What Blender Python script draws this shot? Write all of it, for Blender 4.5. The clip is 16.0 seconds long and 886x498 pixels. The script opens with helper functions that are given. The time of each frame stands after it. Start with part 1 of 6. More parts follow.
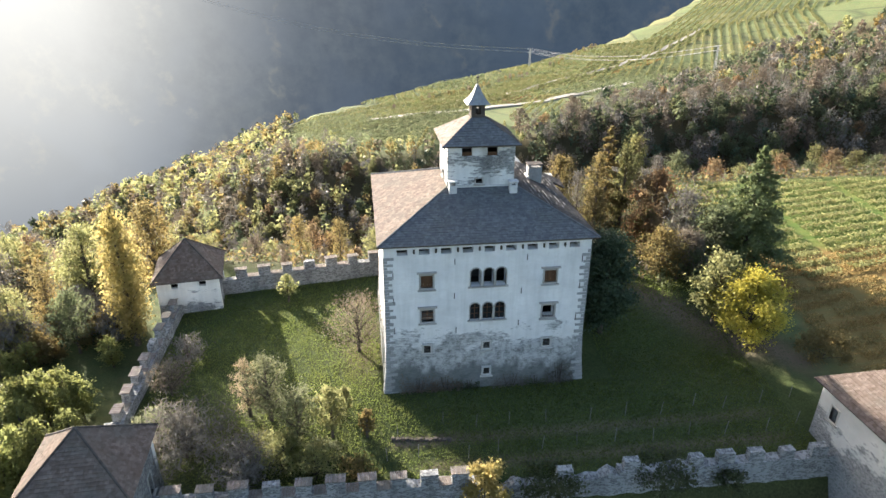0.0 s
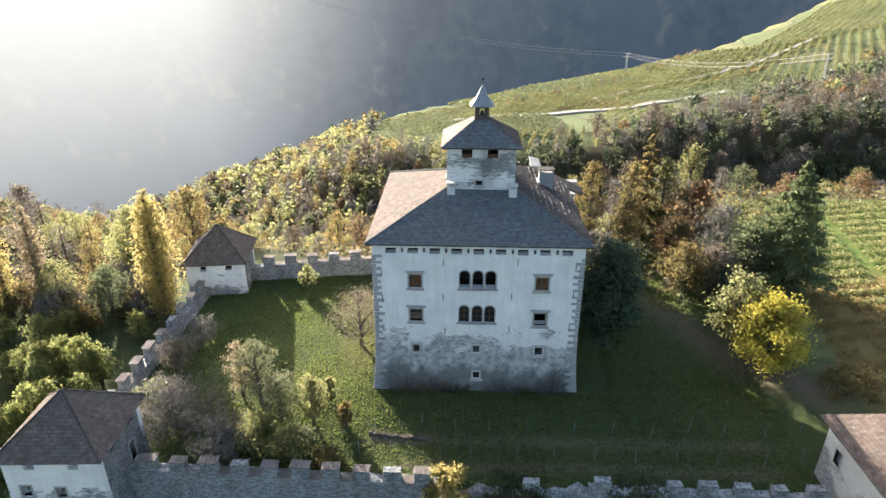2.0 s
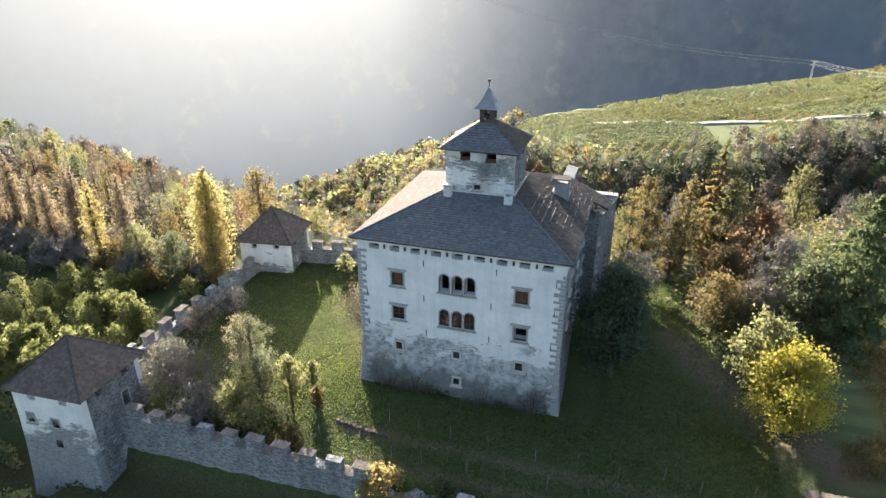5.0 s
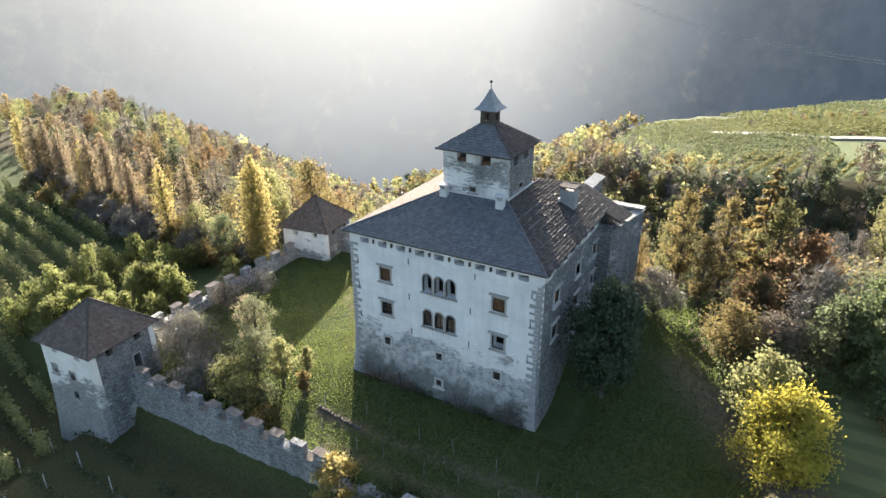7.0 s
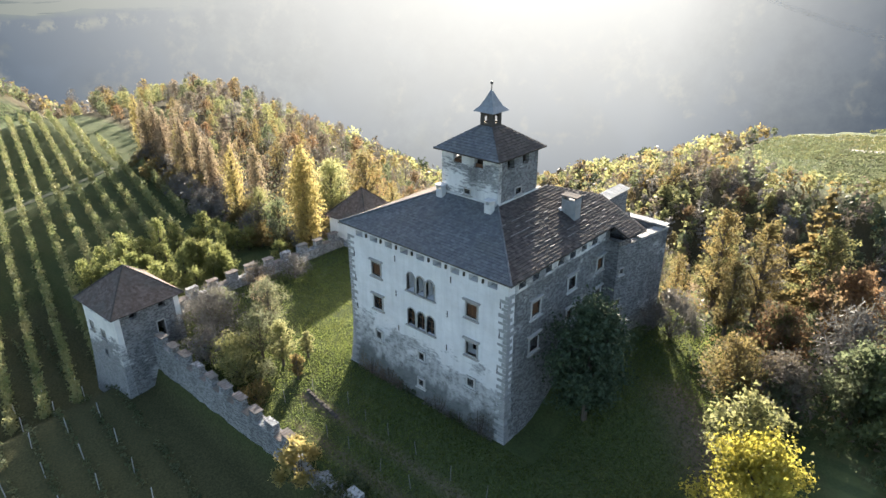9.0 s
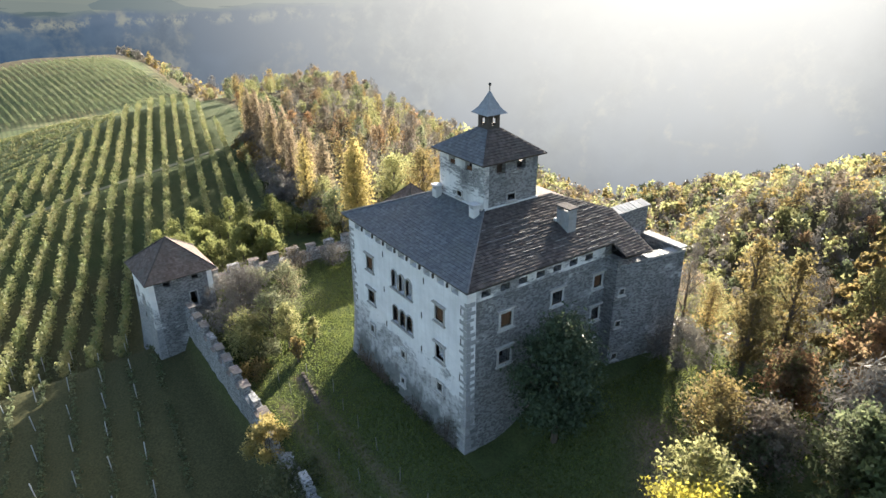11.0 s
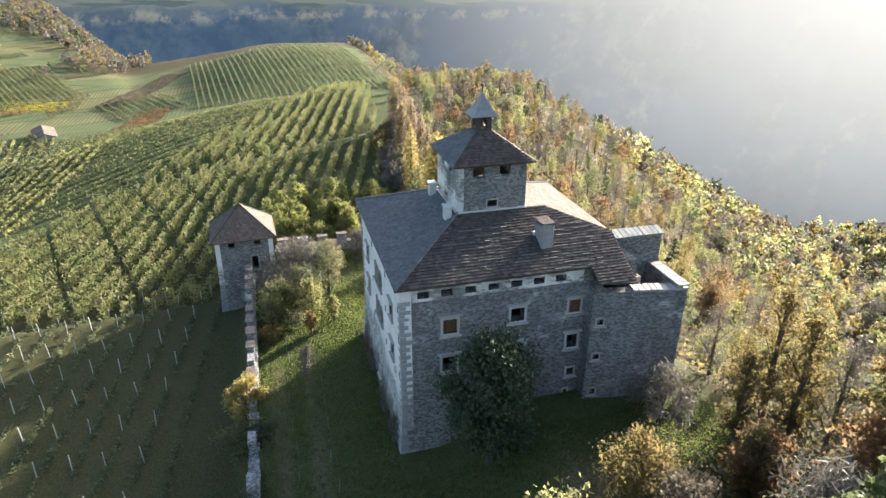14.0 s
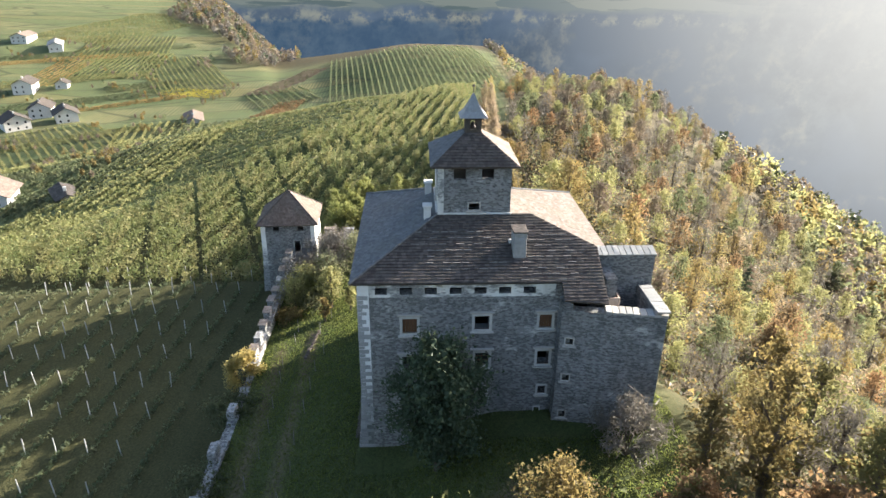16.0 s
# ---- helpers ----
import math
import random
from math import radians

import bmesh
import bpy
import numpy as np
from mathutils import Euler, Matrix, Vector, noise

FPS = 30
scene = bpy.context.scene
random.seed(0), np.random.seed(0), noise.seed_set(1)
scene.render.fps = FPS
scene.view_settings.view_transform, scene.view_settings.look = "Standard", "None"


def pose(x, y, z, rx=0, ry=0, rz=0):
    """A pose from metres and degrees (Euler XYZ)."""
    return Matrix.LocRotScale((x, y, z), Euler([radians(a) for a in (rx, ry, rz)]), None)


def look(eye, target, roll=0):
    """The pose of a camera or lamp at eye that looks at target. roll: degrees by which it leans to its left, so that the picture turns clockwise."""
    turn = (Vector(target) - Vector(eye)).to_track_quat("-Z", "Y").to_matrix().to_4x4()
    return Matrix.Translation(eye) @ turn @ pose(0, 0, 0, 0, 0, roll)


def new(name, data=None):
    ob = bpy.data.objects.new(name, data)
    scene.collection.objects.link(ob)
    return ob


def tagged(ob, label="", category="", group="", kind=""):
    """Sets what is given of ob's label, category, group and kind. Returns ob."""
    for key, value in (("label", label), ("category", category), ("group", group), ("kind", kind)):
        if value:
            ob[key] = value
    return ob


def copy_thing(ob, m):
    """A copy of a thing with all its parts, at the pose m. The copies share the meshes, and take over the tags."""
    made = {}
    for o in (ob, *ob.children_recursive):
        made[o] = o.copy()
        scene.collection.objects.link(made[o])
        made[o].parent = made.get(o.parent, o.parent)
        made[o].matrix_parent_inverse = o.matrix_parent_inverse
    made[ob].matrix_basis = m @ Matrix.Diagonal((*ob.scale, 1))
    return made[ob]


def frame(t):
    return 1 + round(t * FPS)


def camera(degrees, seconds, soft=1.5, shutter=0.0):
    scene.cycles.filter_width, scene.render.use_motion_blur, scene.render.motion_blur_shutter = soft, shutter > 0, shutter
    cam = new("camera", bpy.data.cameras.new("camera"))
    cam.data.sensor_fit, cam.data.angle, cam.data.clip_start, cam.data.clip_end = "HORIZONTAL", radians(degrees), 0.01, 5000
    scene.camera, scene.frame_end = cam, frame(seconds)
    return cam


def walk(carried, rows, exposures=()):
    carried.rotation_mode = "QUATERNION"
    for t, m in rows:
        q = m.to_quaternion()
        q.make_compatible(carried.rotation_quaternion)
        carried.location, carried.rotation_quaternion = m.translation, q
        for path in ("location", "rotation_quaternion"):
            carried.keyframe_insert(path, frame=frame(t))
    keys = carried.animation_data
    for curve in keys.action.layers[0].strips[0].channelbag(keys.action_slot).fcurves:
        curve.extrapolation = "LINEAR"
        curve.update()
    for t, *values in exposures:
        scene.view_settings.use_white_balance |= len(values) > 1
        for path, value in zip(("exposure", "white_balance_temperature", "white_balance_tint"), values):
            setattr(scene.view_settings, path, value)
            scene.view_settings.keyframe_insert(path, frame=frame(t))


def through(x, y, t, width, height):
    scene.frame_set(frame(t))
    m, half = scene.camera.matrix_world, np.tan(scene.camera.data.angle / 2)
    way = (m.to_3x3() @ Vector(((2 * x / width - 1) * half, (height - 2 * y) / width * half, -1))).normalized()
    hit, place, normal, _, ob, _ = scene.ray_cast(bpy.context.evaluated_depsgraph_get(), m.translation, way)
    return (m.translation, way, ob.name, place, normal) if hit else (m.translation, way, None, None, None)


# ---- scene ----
cam = camera(69.1, 16.0)
# seconds, place in metres, yaw, pitch, roll
ROWS = [
    (0.0, -11.77, -52.56, 38.96, -7.34, -24.41, 0.26),
    (0.5, -9.20, -52.83, 38.91, -4.85, -24.34, 0.25),
    (1.0, -6.83, -53.04, 38.89, -2.57, -24.30, 0.24),
    (1.5, -4.51, -53.13, 38.89, -0.35, -24.29, 0.21),
    (2.0, -2.16, -53.07, 38.90, 1.91, -24.29, 0.18),
    (2.5, 0.27, -52.87, 38.91, 4.26, -24.31, 0.14),
    (3.0, 2.80, -52.52, 38.93, 6.72, -24.34, 0.09),
    (3.5, 5.43, -52.01, 38.95, 9.31, -24.37, 0.05),
    (4.0, 8.15, -51.35, 38.96, 12.00, -24.40, -0.00),
    (4.5, 10.93, -50.55, 38.97, 14.79, -24.43, -0.05),
    (5.0, 13.75, -49.60, 38.97, 17.65, -24.46, -0.10),
    (5.5, 16.59, -48.51, 38.97, 20.57, -24.48, -0.14),
    (6.0, 19.40, -47.28, 38.96, 23.54, -24.50, -0.19),
    (6.5, 22.18, -45.90, 38.94, 26.54, -24.51, -0.22),
    (7.0, 24.90, -44.36, 38.92, 29.56, -24.52, -0.26),
    (7.5, 27.55, -42.66, 38.89, 32.62, -24.52, -0.28),
    (8.0, 30.11, -40.81, 38.86, 35.70, -24.53, -0.31),
    (8.5, 32.58, -38.78, 38.82, 38.81, -24.53, -0.32),
    (9.0, 34.94, -36.60, 38.79, 41.96, -24.53, -0.33),
    (9.5, 37.20, -34.25, 38.75, 45.15, -24.54, -0.32),
    (10.0, 39.34, -31.74, 38.71, 48.38, -24.54, -0.31),
    (10.5, 41.37, -29.09, 38.68, 51.64, -24.55, -0.29),
    (11.0, 43.26, -26.31, 38.64, 54.94, -24.55, -0.26),
    (11.5, 45.02, -23.43, 38.60, 58.26, -24.56, -0.22),
    (12.0, 46.62, -20.46, 38.56, 61.59, -24.57, -0.18),
    (12.5, 48.06, -17.44, 38.52, 64.90, -24.58, -0.12),
    (13.0, 49.31, -14.38, 38.48, 68.18, -24.58, -0.05),
    (13.5, 50.37, -11.30, 38.43, 71.42, -24.58, 0.04),
    (14.0, 51.23, -8.22, 38.37, 74.60, -24.56, 0.13),
    (14.5, 51.88, -5.14, 38.29, 77.73, -24.53, 0.24),
    (15.0, 52.33, -2.02, 38.19, 80.84, -24.47, 0.35),
    (15.5, 52.62, 1.17, 38.07, 84.00, -24.39, 0.48),
    (16.0, 52.81, 4.52, 37.92, 87.29, -24.27, 0.63),
]
walk(cam, [(t, pose(x, y, z, 90 + pitch, 0, yaw) @ pose(0, 0, 0, 0, 0, roll)) for t, x, y, z, yaw, pitch, roll in ROWS])

# ---- world, sun, exposure ----
SUN_YAW, SUN_UP = 33.0, 17.0          # degrees from north towards west; degrees above the horizon
sun_way = Vector((-math.sin(radians(SUN_YAW)) * math.cos(radians(SUN_UP)), math.cos(radians(SUN_YAW)) * math.cos(radians(SUN_UP)), math.sin(radians(SUN_UP))))
world = bpy.data.worlds.new("sky")
scene.world = world
world.use_nodes = True
sky = world.node_tree.nodes.new("ShaderNodeTexSky")
sky.sky_type, sky.sun_disc = "NISHITA", False
sky.sun_elevation, sky.sun_rotation = radians(SUN_UP), radians(-SUN_YAW)
sky.air_density, sky.dust_density = 1.0, 3.0
world.node_tree.links.new(sky.outputs[0], world.node_tree.nodes["Background"].inputs[0])
world.node_tree.nodes["Background"].inputs[1].default_value = 0.092
lamp = bpy.data.lights.new("sun", "SUN")
lamp.energy, lamp.angle, lamp.color = 5.0, radians(0.6), (1.0, 0.92, 0.80)
new("sun", lamp).matrix_world = look(sun_way * 100, (0, 0, 0))
scene.view_settings.exposure = 2.29

# ---- helpers of this scene ----
rng = np.random.default_rng(7)


def sm(a, b, v):
    t = np.clip((np.asarray(v, float) - a) / (b - a), 0, 1)
    return t * t * (3 - 2 * t)


def thing(name, label, category, group="", kind="", at=(0, 0, 0), turn=0):
    ob = new(name)
    ob.empty_display_size = 0.2
    ob.matrix_world = pose(*at, 0, 0, turn)
    return tagged(ob, label, category, group, kind)


def part(name, bm, material, parent=None, label="", smooth=False):
    me = bpy.data.meshes.new(name)
    if isinstance(bm, bmesh.types.BMesh):
        bm.to_mesh(me)
        bm.free()
    else:
        me.from_pydata(*bm)
    me.materials.append(material)
    if smooth:
        me.polygons.foreach_set("use_smooth", [True] * len(me.polygons))
    ob = new(name, me)
    ob.parent = parent
    return tagged(ob, label)


def box(bm, x0, x1, y0, y1, z0, z1, bevel=0.0):
    v = [bm.verts.new(p) for p in ((x0, y0, z0), (x1, y0, z0), (x1, y1, z0), (x0, y1, z0), (x0, y0, z1), (x1, y0, z1), (x1, y1, z1), (x0, y1, z1))]
    f = [bm.faces.new([v[i] for i in q]) for q in ((3, 2, 1, 0), (4, 5, 6, 7), (0, 1, 5, 4), (1, 2, 6, 5), (2, 3, 7, 6), (3, 0, 4, 7))]
    if bevel:
        bmesh.ops.bevel(bm, geom=list({e for q in f for e in q.edges}), offset=bevel, segments=1, affect="EDGES")
    return v


def boxed(x0, x1, y0, y1, z0, z1, bevel=0.0, jitter=0.0):
    bm = bmesh.new()
    box(bm, x0, x1, y0, y1, z0, z1, bevel)
    if jitter:
        for v in bm.verts:
            v.co += Vector([random.uniform(-jitter, jitter) for _ in range(3)])
    return bm


def tube(bm, points, radii, sides=6):
    rings = []
    for i, (p, r) in enumerate(zip(points, radii)):
        a, b = Vector(points[max(i - 1, 0)]), Vector(points[min(i + 1, len(points) - 1)])
        q = (b - a).to_track_quat("Z", "Y")
        rings.append([bm.verts.new(Vector(p) + q @ Vector((r * math.cos(6.2832 * k / sides), r * math.sin(6.2832 * k / sides), 0))) for k in range(sides)])
    for r0, r1 in zip(rings, rings[1:]):
        for k in range(sides):
            bm.faces.new((r0[k], r0[(k + 1) % sides], r1[(k + 1) % sides], r1[k]))
    bm.faces.new(rings[0][::-1])
    bm.faces.new(rings[-1])


def leaf_mesh(name, centres, size, up=0.0, slim=1.0):
    """Many small leaves or sprays, one narrow triangle each, at the centres."""
    n = len(centres)
    c = np.asarray(centres, float)
    s = np.broadcast_to(np.asarray(size, float), (n,)) * rng.uniform(0.6, 1.35, n)
    a = rng.normal(size=(n, 3))
    a[:, 2] += up
    a /= np.linalg.norm(a, axis=1)[:, None]
    b = np.cross(a, rng.normal(size=(n, 3)))
    b /= np.linalg.norm(b, axis=1)[:, None]
    k = np.cross(a, b)
    s = s[:, None]
    v = np.stack([c - a * s * 0.5 - b * s * 0.42 * slim, c - a * s * 0.4 + b * s * 0.44 * slim + k * s * 0.1, c + a * s * 0.62], 1).reshape(-1, 3)
    me = bpy.data.meshes.new(name)
    me.vertices.add(3 * n)
    me.vertices.foreach_set("co", v.ravel())
    me.loops.add(3 * n)
    me.loops.foreach_set("vertex_index", np.arange(3 * n))
    me.polygons.add(n)
    me.polygons.foreach_set("loop_start", np.arange(n) * 3)
    me.polygons.foreach_set("loop_total", np.full(n, 3))
    me.update()
    return me

# ---- materials ----
class Shade:
    """A node material with a few short calls."""

    def __init__(self, name, rough=0.9, spec=0.2):
        self.m = bpy.data.materials.new(name)
        self.m.use_nodes = True
        self.t = self.m.node_tree
        self.b = self.t.nodes["Principled BSDF"]
        self.b.inputs["Roughness"].default_value = rough
        self.b.inputs["Specular IOR Level"].default_value = spec
        self.geo = self.t.nodes.new("ShaderNodeNewGeometry")
        self.tex = self.t.nodes.new("ShaderNodeTexCoord")
        self.info = self.t.nodes.new("ShaderNodeObjectInfo")

    def to(self, sock, v):
        if isinstance(v, bpy.types.NodeSocket):
            self.t.links.new(v, sock)
        else:
            sock.default_value = (*v, 1) if isinstance(v, tuple) and len(v) == 3 and sock.type == "RGBA" else v

    def at(self, world=True, scale=(1, 1, 1)):
        n = self.t.nodes.new("ShaderNodeMapping")
        self.to(n.inputs[0], self.geo.outputs["Position"] if world else self.tex.outputs["Object"])
        n.inputs["Scale"].default_value = scale
        return n.outputs[0]

    def noise(self, where, scale, detail=4.0, rough=0.6):
        n = self.t.nodes.new("ShaderNodeTexNoise")
        self.to(n.inputs["Vector"], where)
        n.inputs["Scale"].default_value, n.inputs["Detail"].default_value, n.inputs["Roughness"].default_value = scale, detail, rough
        return n.outputs["Fac"]

    def cells(self, where, scale, edge=False):
        n = self.t.nodes.new("ShaderNodeTexVoronoi")
        n.feature = "DISTANCE_TO_EDGE" if edge else "F1"
        self.to(n.inputs["Vector"], where)
        n.inputs["Scale"].default_value = scale
        return n.outputs["Distance"] if edge else self.xyz(n.outputs["Color"])[0]

    def ramp(self, fac, a, b, ca=(0, 0, 0), cb=(1, 1, 1)):
        n = self.t.nodes.new("ShaderNodeValToRGB")
        n.color_ramp.elements[0].position, n.color_ramp.elements[1].position = a, b
        n.color_ramp.elements[0].color, n.color_ramp.elements[1].color = (*ca, 1), (*cb, 1)
        self.to(n.inputs[0], fac)
        return n.outputs[0]

    def mix(self, fac, a, b, how="MIX"):
        n = self.t.nodes.new("ShaderNodeMix")
        n.data_type, n.blend_type = "RGBA", how
        self.to(n.inputs[0], fac)
        self.to(n.inputs[6], a)
        self.to(n.inputs[7], b)
        return n.outputs[2]

    def math(self, how, a, b=0.0):
        n = self.t.nodes.new("ShaderNodeMath")
        n.operation = how
        self.to(n.inputs[0], a)
        self.to(n.inputs[1], b)
        return n.outputs[0]

    def xyz(self, v):
        n = self.t.nodes.new("ShaderNodeSeparateXYZ")
        self.to(n.inputs[0], v)
        return n.outputs

    def bump(self, height, strength=0.5, distance=0.05):
        n = self.t.nodes.new("ShaderNodeBump")
        n.inputs["Strength"].default_value, n.inputs["Distance"].default_value = strength, distance
        self.to(n.inputs["Height"], height)
        self.to(self.b.inputs["Normal"], n.outputs[0])

    def colour(self, c):
        self.to(self.b.inputs["Base Color"], c)
        return self.m


def rubble(name, plaster, amount, low=0.0, pale=0.0, tone=1.0, chalk=0.0):
    """Rubble masonry under a skin of worn lime plaster. amount: how much plaster is left; low: how high above the ground it has gone."""
    s = Shade(name, 0.95, 0.1)
    warp = s.t.nodes.new("ShaderNodeMix")
    warp.data_type, warp.blend_type = "RGBA", "ADD"
    warp.inputs[0].default_value = 0.22
    s.to(warp.inputs[6], s.at(scale=(1, 1, 2.1)))
    bent = s.t.nodes.new("ShaderNodeTexNoise")
    s.to(bent.inputs["Vector"], s.at())
    bent.inputs["Scale"].default_value = 1.7
    s.to(warp.inputs[7], bent.outputs["Color"])
    p = warp.outputs[2]
    big, fine = s.noise(s.at(scale=(0.7, 0.7, 1.2)), 0.42, 6), s.noise(s.at(scale=(0.7, 0.7, 2.2)), 2.6, 6)
    stone = s.mix(s.noise(p, 1.1, 3), tuple(v * tone for v in (0.19, 0.195, 0.205)), tuple(v * tone for v in (0.32, 0.32, 0.325)))
    stone = s.mix(0.4, stone, s.cells(p, 3.7), "SOFT_LIGHT")
    if chalk:                                 # single limewashed stones
        stone = s.mix(s.math("MULTIPLY", s.ramp(s.math("ADD", s.cells(p, 3.7), s.math("MULTIPLY", big, 0.9)), 0.95, 1.2), chalk), stone, (0.56, 0.56, 0.565))
    joint = s.ramp(s.cells(p, 3.7, True), 0.02, 0.09)
    stone = s.mix(joint, tuple(v * tone for v in (0.40, 0.39, 0.37)), stone)
    if pale:                                  # old limewash still on the stones
        stone = s.mix(s.math("MULTIPLY", s.ramp(s.noise(s.at(), 1.3, 6), 0.35, 0.6), pale), stone, (0.70, 0.70, 0.70))
    skin = s.mix(s.ramp(big, 0.35, 0.7), plaster, tuple(c * 0.78 for c in plaster))
    streak = s.ramp(s.noise(s.at(scale=(1.2, 1.2, 0.12)), 1.6, 5), 0.45, 0.75)
    skin = s.mix(s.math("MULTIPLY", streak, 0.35), skin, (0.42, 0.43, 0.42))
    skin = s.mix(s.math("MULTIPLY", s.ramp(fine, 0.5, 0.8), 0.3), skin, (0.55, 0.47, 0.42))
    left = s.math("ADD", s.math("MULTIPLY", big, 0.9), s.math("MULTIPLY", fine, 0.45))
    if low:
        h = s.math("MULTIPLY", s.math("SUBTRACT", s.xyz(s.geo.outputs["Position"])[2], low), 0.075)
        left = s.math("ADD", left, s.math("MINIMUM", h, 0.3))
    mask = s.ramp(left, 0.98 - amount, 1.06 - amount)
    s.bump(s.math("ADD", s.math("MULTIPLY", mask, 0.5), s.math("MULTIPLY", joint, s.math("SUBTRACT", 1.0, mask))), 0.8, 0.08)
    col = s.mix(mask, stone, skin)
    if not low:                               # rain streaks and old damp patches
        wet = s.ramp(s.noise(s.at(scale=(0.5, 0.5, 0.07)), 1.0, 6), 0.46, 0.66)
        col = s.mix(s.math("MULTIPLY", wet, 0.42), col, s.mix(fine, (0.06, 0.066, 0.07), (0.12, 0.125, 0.13)))
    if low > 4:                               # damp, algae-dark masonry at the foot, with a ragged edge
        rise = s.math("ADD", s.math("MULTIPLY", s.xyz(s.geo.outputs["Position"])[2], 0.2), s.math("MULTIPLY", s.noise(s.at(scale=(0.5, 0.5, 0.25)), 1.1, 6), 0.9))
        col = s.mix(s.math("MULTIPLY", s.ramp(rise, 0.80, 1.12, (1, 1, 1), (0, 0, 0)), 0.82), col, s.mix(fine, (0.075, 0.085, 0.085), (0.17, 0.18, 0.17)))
    return s.colour(col)


def plain(name, a, b, scale=2.0, rough=0.85, bump=0.3, stretch=(1, 1, 1), spec=0.2, world=True, metal=0.0):
    s = Shade(name, rough, spec)
    p = s.at(world, stretch)
    n = s.noise(p, scale, 6)
    c = s.mix(s.ramp(n, 0.3, 0.7), a, b)
    c = s.mix(s.math("MULTIPLY", s.noise(p, scale * 0.13, 3), 0.5), c, tuple(v * 0.55 for v in a))
    s.b.inputs["Metallic"].default_value = metal
    s.bump(n, bump, 0.03)
    return s.colour(s.mix(s.math("MULTIPLY", s.info.outputs["Random"], 0.35), c, tuple(v * 0.6 for v in b)))


def shingle(name, a, b, moss):
    """Weathered roof shingles: every course piece its own tone."""
    s = Shade(name, 0.92, 0.07)
    p = s.at(scale=(1, 1, 1))
    c = s.mix(s.geo.outputs["Random Per Island"], a, b)
    c = s.mix(s.ramp(s.noise(p, 0.5, 5), 0.45, 0.7), c, moss)
    c = s.mix(s.math("MULTIPLY", s.cells(p, 4.0), 0.5), c, tuple(v * 0.5 for v in a))
    s.bump(s.noise(p, 9.0, 3), 0.5, 0.03)
    return s.colour(c)


def foliage(name, a, b, c, through=0.70, wash=0.08):
    """Autumn leaves: light passes through them."""
    a, b, c = (tuple(0.84 * v + 0.16 * (0.3 * q[0] + 0.6 * q[1] + 0.1 * q[2]) for v in q) for q in (a, b, c))
    s = Shade(name, 0.6, 0.25)
    tone = s.mix(s.geo.outputs["Random Per Island"], a, b)
    tone = s.mix(s.ramp(s.noise(s.at(), 0.25, 3), 0.42, 0.62), tone, c)
    tone = s.mix(s.math("MULTIPLY", s.info.outputs["Random"], 0.45), tone, tuple(v * 0.55 for v in c))
    s.colour(tone)
    tr = s.t.nodes.new("ShaderNodeBsdfTranslucent")
    s.to(tr.inputs[0], s.mix(wash, tone, (0.50, 0.45, 0.25)))
    mx = s.t.nodes.new("ShaderNodeMixShader")
    mx.inputs[0].default_value = through
    s.to(mx.inputs[1], s.b.outputs[0])
    s.to(mx.inputs[2], tr.outputs[0])
    s.to(s.t.nodes["Material Output"].inputs[0], mx.outputs[0])
    return s.m


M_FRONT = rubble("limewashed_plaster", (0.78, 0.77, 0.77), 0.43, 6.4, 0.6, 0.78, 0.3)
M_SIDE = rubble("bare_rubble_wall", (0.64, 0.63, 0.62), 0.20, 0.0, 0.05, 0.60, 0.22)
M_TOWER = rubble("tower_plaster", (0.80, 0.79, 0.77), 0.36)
M_WALL = rubble("curtain_rubble", (0.55, 0.53, 0.50), 0.13, 0.0, 0.0, 0.88, 0.35)
M_LITTLE = rubble("corner_tower_plaster", (0.80, 0.78, 0.75), 0.38, 1.2)
M_GATE = rubble("gatehouse_plaster", (0.56, 0.56, 0.55), 0.36, 1.2)
M_QUOIN = plain("quoin_stone", (0.42, 0.415, 0.41), (0.27, 0.27, 0.275), 3.0)
M_TRIM = plain("window_stone", (0.47, 0.45, 0.42), (0.36, 0.34, 0.32), 4.0)
M_LIME = plain("pale_limestone", (0.58, 0.56, 0.53), (0.42, 0.41, 0.40), 4.0)
M_WOOD = plain("old_brown_wood", (0.16, 0.085, 0.045), (0.09, 0.05, 0.03), 5.0, stretch=(1, 1, 0.15))
M_DARKWOOD = plain("grey_rafter_wood", (0.12, 0.10, 0.085), (0.07, 0.06, 0.055), 5.0)
M_ROOM = plain("dark_room_plaster", (0.10, 0.095, 0.09), (0.07, 0.065, 0.06), 1.0)
M_COOLGREY = shingle("cool_grey_shingles", (0.12, 0.128, 0.14), (0.175, 0.18, 0.19), (0.14, 0.145, 0.145))
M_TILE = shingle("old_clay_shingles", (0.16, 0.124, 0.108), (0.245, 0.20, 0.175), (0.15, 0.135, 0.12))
M_CAP = shingle("grey_brown_caps_and_sunlit_slopes", (0.20, 0.165, 0.145), (0.30, 0.26, 0.24), (0.20, 0.19, 0.16))
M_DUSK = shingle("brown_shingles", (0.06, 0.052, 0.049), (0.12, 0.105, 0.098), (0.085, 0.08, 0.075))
M_LATH = plain("weathered_lath", (0.40, 0.40, 0.39), (0.28, 0.28, 0.275), 6.0)
M_OLDLATH = plain("grey_lath", (0.30, 0.285, 0.27), (0.20, 0.19, 0.185), 6.0)
M_CHIM = plain("chimney_plaster", (0.72, 0.71, 0.70), (0.55, 0.54, 0.53), 3.0)
M_GREYCHIM = plain("grey_chimney_render", (0.36, 0.36, 0.36), (0.24, 0.24, 0.24), 3.0)
M_BRICK = plain("pale_brick", (0.55, 0.42, 0.33), (0.42, 0.32, 0.26), 5.0)
